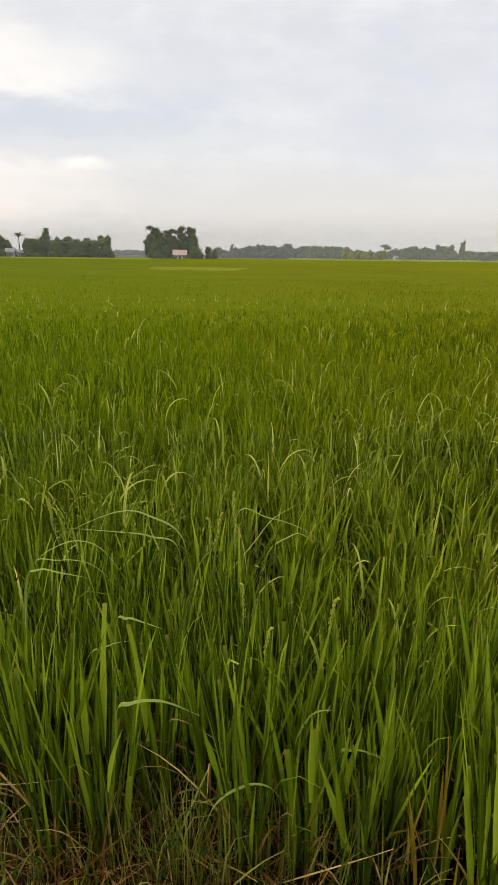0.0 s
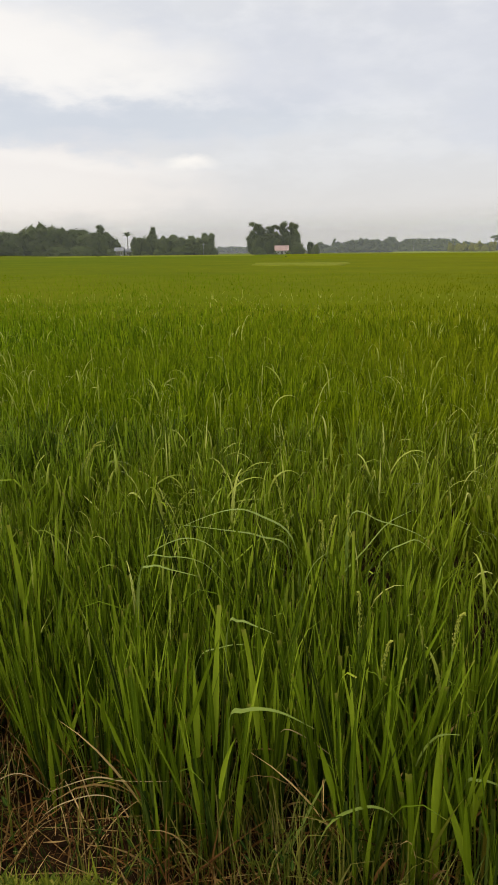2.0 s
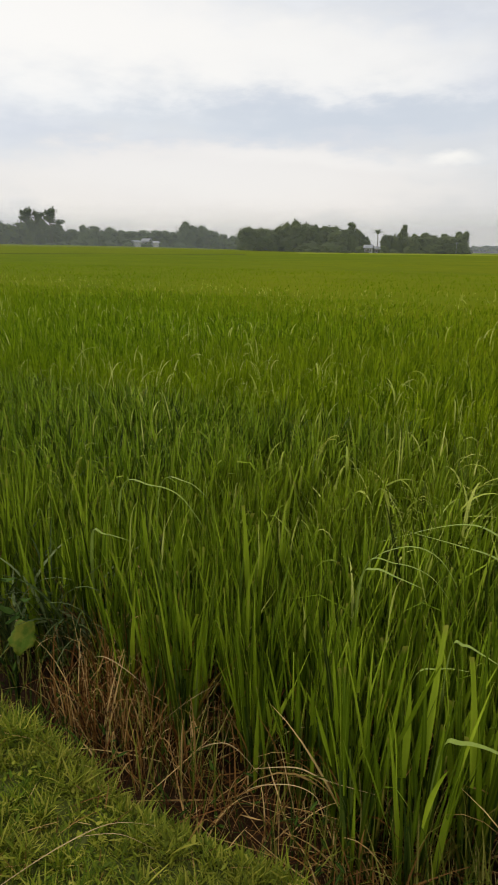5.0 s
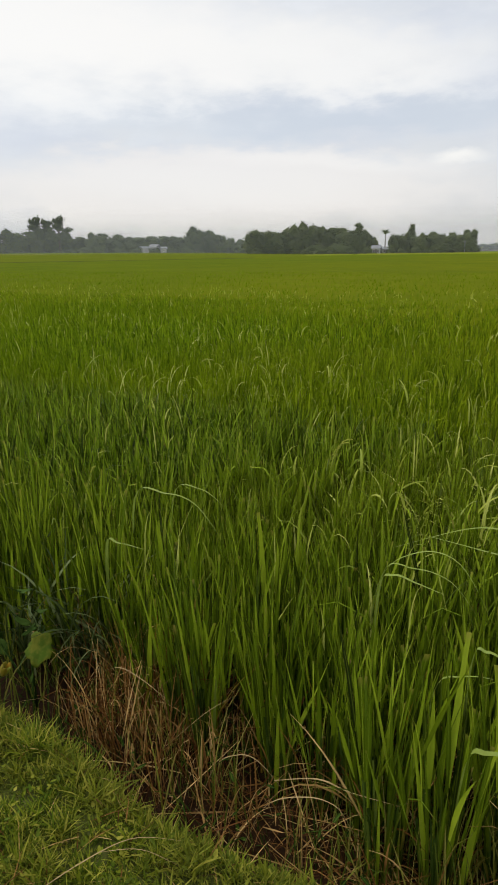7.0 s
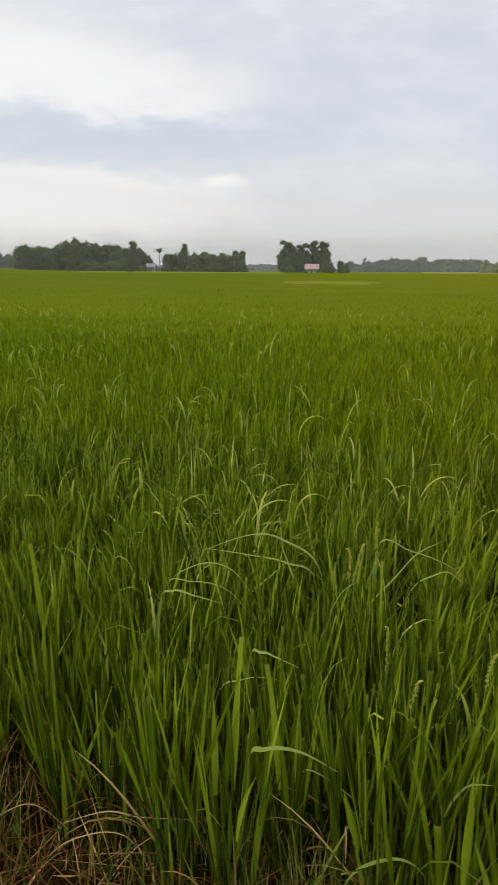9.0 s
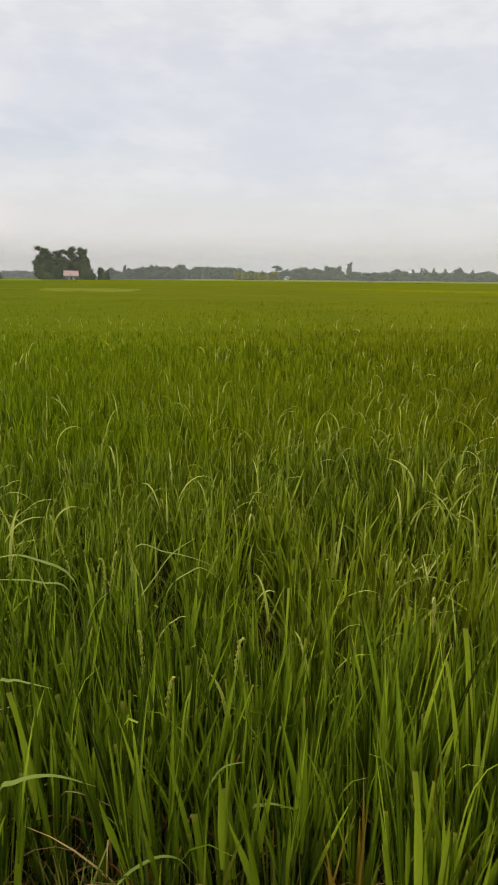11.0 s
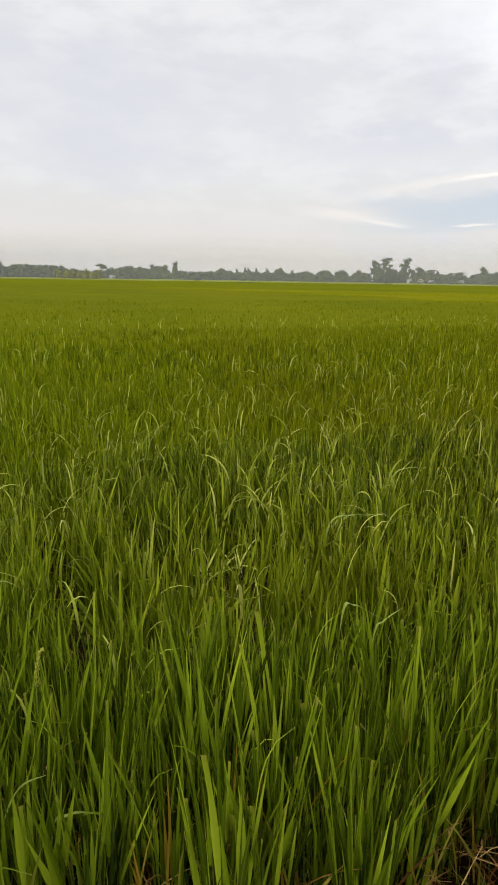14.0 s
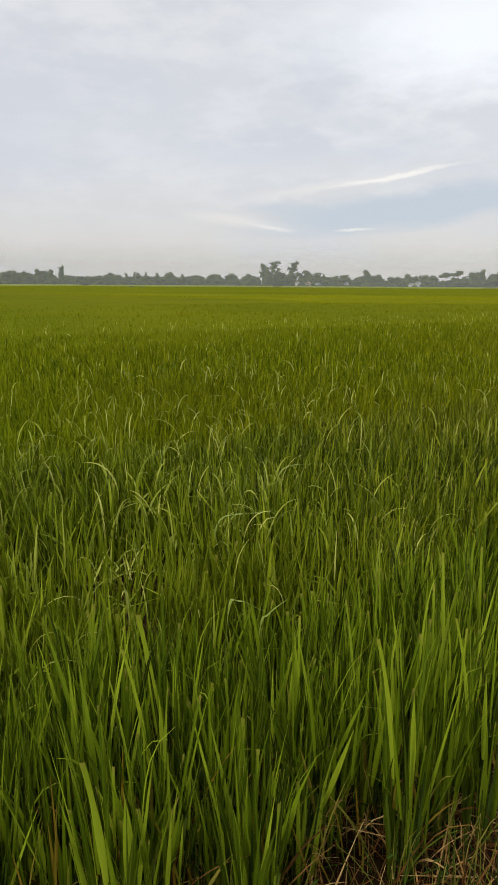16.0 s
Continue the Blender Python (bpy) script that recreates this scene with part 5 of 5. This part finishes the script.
for az_, h_, w_, l_ in GROVE:
    tree(az_, 230 + TREE.uniform(-5, 6), h_, w_ * 1.3, l_, "grove", "dark green bush under the grove" if l_ == "b" else "tall slender dark green tree in the grove" if l_ == "t" else "broad dark green tree of the village grove", "grove at the field edge")
CLUMP = [(-8.0, 11.3, 6.2, "a"), (-7.4, 10.2, 6, "t"), (-6.7, 10.4, 6.2, "a"), (-5.8, 11.2, 6.2, "a"), (-4.95, 11.0, 6.0, "a"), (-7.3, 6.2, 8, "r"), (-6.4, 6.8, 7, "r"), (-5.3, 7.6, 6, "r"), (-8.0, 6.6, 5, "r"),
         (-7.75, 8.2, 5.0, "r"), (-6.95, 7.8, 5.0, "t"), (-6.3, 8.6, 4.5, "t"), (-5.3, 8.8, 5.0, "r"), (-8.35, 8.8, 4.0, "t"), (-4.7, 9.2, 4.0, "t"), (-4.5, 5.4, 6.5, "b"), (-3.5, 5.0, 3, "r"), (-3.05, 4.3, 3.5, "b"), (-7.6, 3.4, 5, "b")]
for az_, h_, w_, l_ in CLUMP:
    tree(az_, 231 + TREE.uniform(-3, 5) + (3 if l_ != "b" else -5), h_, w_, l_, "grove", "dark round bush beside the farmhouse" if l_ == "b" else "tall dark green tree behind the farmhouse", "trees round the farmhouse")
LEFT = [(-54, 12, 13, "r"), (-52, 11, 12, "r"), (-50.4, 12, 12, "r"), (-48.6, 11.5, 12, "r"), (-46.95, 16.6, 9.0, "a"), (-46.9, 13.0, 8, "r"), (-46.0, 15.6, 7.4, "a"), (-45.15, 16.2, 7.6, "a"), (-45.6, 12.6, 8, "r"), (-44.7, 11.4, 7, "r"), (-46.4, 11.4, 11, "r"), (-44.1, 9.5, 11, "r"), (-42.3, 10.5, 9, "r"), (-41.6, 10.8, 7, "t"),
        (-40.8, 9.5, 11, "r"), (-39.0, 9.0, 11, "r"), (-37.4, 9.4, 11, "r"), (-36.2, 9.0, 10, "r"), (-35.2, 8.6, 9, "r"), (-34.3, 12.4, 10, "r"), (-33.3, 11.0, 10, "r"), (-32.5, 9.0, 8, "u"), (-31.9, 6.2, 6, "r"), (-31.1, 6.0, 6, "r"), (-30.4, 5.6, 6, "r")]
for az_, h_, w_, l_ in LEFT:
    tree(az_, 290 + TREE.uniform(-8, 10), h_, w_ * 1.25, l_, "village", "hazy grey-green tree of the far village", "far village trees")
RIGHT = [(-1.9, 4, 9, "b"), (-0.8, 5.6, 9, "r"), (-0.1, 7.6, 9, "r"), (0.6, 8.0, 9, "r"), (1.5, 8.2, 10, "r"), (2.2, 7.8, 9, "r"), (2.9, 9.0, 8, "r"), (3.3, 9.4, 7, "t"), (4.3, 8.0, 10, "r"), (5.0, 8.6, 9, "r"),
         (6.1, 8.6, 10, "r"), (7.1, 8.4, 7, "r"), (7.8, 8.0, 9, "r"), (11.3, 9.0, 7, "u"), (11.9, 6.8, 8, "r"), (12.8, 7.8, 9, "r"), (13.9, 8.4, 9, "r"), (14.6, 7.8, 8, "r"), (15.5, 9.0, 8, "t"), (16.1, 9.0, 9, "r"),
         (17.2, 11.4, 4, "t"), (17.6, 6.0, 9, "r")]
RIGHT_MORE = [(18.8, 5.8, 10, "r"), (19.8, 5.6, 10, "r"), (20.8, 7.0, 9, "r"), (21.5, 7.6, 8, "r"), (22.4, 5.8, 9, "r"), (23.8, 6.6, 9, "r"), (25.2, 6.8, 9, "r"), (26.0, 8.8, 7, "r"), (27.1, 6.2, 9, "r"), (28.4, 7.0, 9, "r"),
              (29.8, 7.4, 9, "r"), (31.2, 7.8, 9, "r"), (32.6, 7.6, 9, "r"), (39.2, 6.6, 9, "r"), (40.6, 7.8, 9, "t"), (42.5, 10.2, 7, "t"), (43.3, 8.0, 9, "r"), (44.7, 6.6, 9, "r"), (46.1, 6.8, 9, "r"), (47.5, 7.8, 9, "r"), (48.9, 8.8, 9, "u")]
RIGHT_END = [(49.8, 10.2, 9, "u"), (51.2, 10.6, 10, "r"), (52.6, 10, 10, "r"), (53.6, 9, 10, "r"), (55.2, 10, 11, "r"), (57, 9, 11, "r"), (33.9, 13.2, 7.0, "a"), (34.8, 14.3, 7.0, "a"), (34.3, 10.4, 5.5, "r"), (35.0, 10.0, 5.0, "r"), (34.2, 9, 7, "r"), (35.3, 8.6, 7, "r"),
             (36.42, 14.0, 6.6, "a"), (36.1, 8.2, 7, "r"), (37.6, 9.2, 8, "t"), (38.3, 8.6, 8, "t")]
for az_, h_, w_, l_ in RIGHT + RIGHT_MORE + RIGHT_END:
    near_ = -18 if 33.9 < az_ < 38.5 else 0
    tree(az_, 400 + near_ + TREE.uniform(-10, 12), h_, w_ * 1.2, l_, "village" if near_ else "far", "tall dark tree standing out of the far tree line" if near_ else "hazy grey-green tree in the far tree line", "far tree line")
for k in range(7):
    tree(7.8 + 0.52 * k, 300 + TREE.uniform(-3, 3), TREE.uniform(4.0, 5.2), TREE.uniform(3.6, 5), "b" if k % 2 else "r", "yellow", "yellowish green bush in front of the far trees", "yellowish hedge")
for k in range(92):
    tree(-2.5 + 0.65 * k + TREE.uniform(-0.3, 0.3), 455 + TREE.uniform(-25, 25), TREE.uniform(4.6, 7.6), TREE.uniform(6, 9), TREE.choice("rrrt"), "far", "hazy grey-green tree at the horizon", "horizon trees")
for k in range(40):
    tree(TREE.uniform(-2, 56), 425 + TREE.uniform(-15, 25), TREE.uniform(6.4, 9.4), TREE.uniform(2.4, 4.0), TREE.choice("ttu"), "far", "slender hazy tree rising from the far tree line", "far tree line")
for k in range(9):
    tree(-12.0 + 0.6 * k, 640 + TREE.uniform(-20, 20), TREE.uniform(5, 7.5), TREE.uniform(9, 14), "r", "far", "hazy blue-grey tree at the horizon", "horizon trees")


for k in range(18):
    tree(-29.2 + 0.47 * k + TREE.uniform(-0.15, 0.15), 243 + TREE.uniform(-4, 6), TREE.uniform(7.2, 9.4), TREE.uniform(9, 12), "r", "grove", "broad dark green tree at the back of the grove", "grove at the field edge")
for k in range(11):
    tree(-17.05 + 0.47 * k + TREE.uniform(-0.1, 0.1), 243 + TREE.uniform(-4, 6), TREE.uniform(5.6, 6.8), TREE.uniform(7, 9), "r", "grove", "broad dark green tree at the back of the grove", "grove at the field edge")
for k in range(26):
    tree(-55 + 0.98 * k + TREE.uniform(-0.3, 0.3), 310 + TREE.uniform(-6, 10), TREE.uniform(7.4, 9.4), TREE.uniform(8, 11), "r", "village", "hazy grey-green tree of the far village", "far village trees")
for k in range(70):
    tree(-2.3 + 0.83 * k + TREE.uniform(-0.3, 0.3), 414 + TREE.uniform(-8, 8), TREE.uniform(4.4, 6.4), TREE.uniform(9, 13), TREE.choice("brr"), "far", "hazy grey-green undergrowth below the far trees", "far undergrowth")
for k in range(20):
    tree(-54.5 + 1.28 * k + TREE.uniform(-0.3, 0.3), 286 + TREE.uniform(-5, 8), TREE.uniform(3.0, 5.5), TREE.uniform(7, 10), "b", "village", "hazy grey-green undergrowth below the far trees", "far undergrowth")
for k in range(18):
    tree(-29.0 + 1.0 * k + TREE.uniform(-0.3, 0.3), 226 + TREE.uniform(-2, 3), TREE.uniform(2.0, 3.6), TREE.uniform(4, 6), "b", "grove", "dark green undergrowth at the foot of the grove", "grove undergrowth")


def palm(azimuth, distance, height):
    a = radians(azimuth)
    ob = tagged(new("palm_tree"), "slender coconut palm with drooping fronds among the grove", "palm tree")
    ob.matrix_basis = pose(distance * math.sin(a), distance * math.cos(a), 0)
    part("trunk", tube([(0, 0, 0), (0.15, 0, height * 0.5), (0.1, 0, height * 0.86)], [0.2, 0.15, 0.12]), BARK, ob)
    r = np.random.default_rng(4)
    for k in range(15):
        q = np.array([6.28 * k / 15])
        spine = blades(np.array([[0.1, 0, height * 0.85]]), q, np.array([r.uniform(0.1, 0.9)]), np.array([r.uniform(1.0, 1.7)]), np.array([r.uniform(2.1, 2.8)]), np.array([0.7]), 6, True, 1.4, np.array([0.0]), 0.2)
        part("frond", mesh_of("frond", *spine), LEAF_NEAR, ob)


palm(-18.6, 226, 7.6)


def gable_house(azimuth, distance, wide, deep, eaves, ridge, wall, roof, label, turn=0.0):
    """A small house: four walls, a door, two windows and a gabled tin roof that overhangs."""
    a = radians(azimuth)
    ob = tagged(new("house"), label, "house", "village houses")
    ob.matrix_basis = pose(distance * math.sin(a), distance * math.cos(a), 0, 0, 0, turn - azimuth)
    bm = bmesh.new()
    w, d = wide / 2, deep / 2
    box(bm, -w, w, -d, -d + 0.2, 0, eaves)
    box(bm, -w, w, d - 0.2, d, 0, eaves)
    box(bm, -w, -w + 0.2, -d + 0.2, d - 0.2, 0, eaves)
    box(bm, w - 0.2, w, -d + 0.2, d - 0.2, 0, eaves)
    part("wall", bm, wall, ob)
    bm = bmesh.new()
    o, t = 0.45, 0.08
    prof = [(-d - o, eaves - 0.12), (0, ridge), (d + o, eaves - 0.12), (d + o, eaves - 0.12 + t), (0, ridge + t), (-d - o, eaves - 0.12 + t)]
    ends = [[bm.verts.new((s * (w + o), y, z)) for y, z in prof] for s in (-1, 1)]
    for k in range(6):
        bm.faces.new((ends[0][k], ends[0][(k + 1) % 6], ends[1][(k + 1) % 6], ends[1][k]))
    bm.faces.new(ends[0][::-1])
    bm.faces.new(ends[1])
    bmesh.ops.recalc_face_normals(bm, faces=bm.faces)
    cover = part("roof", bm, roof, ob)
    part("ridge_cap", box(bmesh.new(), -w - o + 0.02, w + o - 0.02, -0.16, 0.16, ridge + t - 0.05, ridge + t + 0.02), roof, cover)
    part("door", box(bmesh.new(), -0.36, 0.36, -d - 0.04, -d - 0.003, 0, min(1.9, eaves - 0.3)), GREYWOOD, ob)
    for s in (-1, 1):
        top = min(1.75, eaves - 0.35)
        pane = part("window", box(bmesh.new(), s * wide * 0.31 - 0.25, s * wide * 0.31 + 0.25, -d - 0.03, -d - 0.003, 1.0, top), GREYWOOD, ob)
        part("window_sill", box(bmesh.new(), s * wide * 0.31 - 0.32, s * wide * 0.31 + 0.32, -d - 0.12, -d - 0.004, 0.92, 0.997), CONCRETE, pane)


gable_house(-5.85, 225, 3.8, 4.0, 1.8, 3.3, PLASTER, TIN_RUST, "small farmhouse with a weathered pink tin roof among trees")
gable_house(-18.5, 225, 2.3, 2.6, 2.0, 2.6, PLASTER, TIN, "low pale shed with a grey tin roof beside the palm", 12)
gable_house(-19.25, 223, 2.2, 2.6, 2.2, 3.1, PLASTER, TIN, "low pale shed with a grey tin roof under the trees", -8)
gable_house(-38.5, 284, 2.6, 3.4, 3.6, 4.3, PLASTER, TIN, "pale village house with a tin roof on rising ground", 35)
gable_house(-37.6, 287, 3.0, 3.4, 4.0, 5.1, PLASTER, TIN, "pale two-storeyed village house with a tin roof", -28)
gable_house(-36.9, 285, 2.0, 2.6, 3.5, 4.1, PLASTER, TIN, "small pale village shed with a tin roof", 20)
gable_house(36.7, 372, 1.3, 2.0, 2.2, 3.0, PLASTER, TIN, "small pale far hut with a tin roof", 55)
gable_house(37.65, 374, 2.6, 2.4, 1.9, 3.0, PLASTER, TIN_RUST, "pale far village house with a rusty tin roof", 62)
gable_house(38.45, 371, 1.6, 2.0, 1.6, 2.3, PLASTER, TIN, "low pale far shed with a tin roof", -40)
gable_house(40.8, 376, 1.4, 2.0, 1.9, 2.7, PLASTER, TIN, "small pale far house with a tin roof", 70)
gable_house(46.1, 371, 1.8, 2.2, 1.6, 2.4, PLASTER, TIN, "low pale far shed beside a house", 40)
gable_house(46.65, 374, 2.4, 2.4, 2.6, 3.4, PLASTER, TIN, "pale far village house with a tin roof", 65)
gable_house(12.0, 385, 1.8, 2.2, 1.8, 2.6, PLASTER, TIN, "small pale hut before the far trees", 40)


for k in range(12):
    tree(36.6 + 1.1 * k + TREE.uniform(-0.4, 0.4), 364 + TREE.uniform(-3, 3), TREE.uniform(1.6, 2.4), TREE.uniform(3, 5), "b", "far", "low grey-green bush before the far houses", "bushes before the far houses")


for az_, d_, h_, w_ in ((-6.4, 221, 1.7, 2.4), (-5.25, 221, 2.0, 2.6), (-19.5, 219, 1.2, 2.4), (-18.75, 219, 1.0, 2.6), (-18.2, 220, 1.5, 2.4)):
    tree(az_, d_, h_, w_, "b", "grove", "low dark green bush before a farm building", "bushes before the farm buildings")


def pole(azimuth, distance, height):
    a = radians(azimuth)
    ob = tagged(new("utility_pole"), "slender pale concrete utility pole with a crossarm", "pole", "utility poles")
    ob.matrix_basis = pose(distance * math.sin(a), distance * math.cos(a), 0, 0, 0, -azimuth)
    part("shaft", tube([(0, 0, 0), (0, 0, height * 0.5), (0, 0, height)], [0.11, 0.09, 0.07], 8), CONCRETE, ob)
    arm = part("crossarm", box(bmesh.new(), -0.4, 0.4, -0.15, -0.09, height - 0.55, height - 0.45), CONCRETE, ob)
    for s in (-0.33, 0.33):
        part("insulator", tube([(s, -0.13, height - 0.45), (s, -0.13, height - 0.28)], [0.05, 0.03], 6), PLASTER, arm)


for az_, d_, h_ in ((-12.35, 222, 4.2), (3.5, 380, 6.2), (4.9, 380, 5.6)):
    pole(az_, d_, h_)
tree(-5.5, 128, 0.95, 0.9, "b", "grove", "small dark shrub standing alone in the rice", "shrubs in the rice")
tree(22.8, 190, 1.0, 5.0, "b", "grove", "low dark shrub on a far bund", "shrubs in the rice")
tree(23.6, 192, 0.9, 4.0, "b", "grove", "low dark shrub on a far bund", "shrubs in the rice")
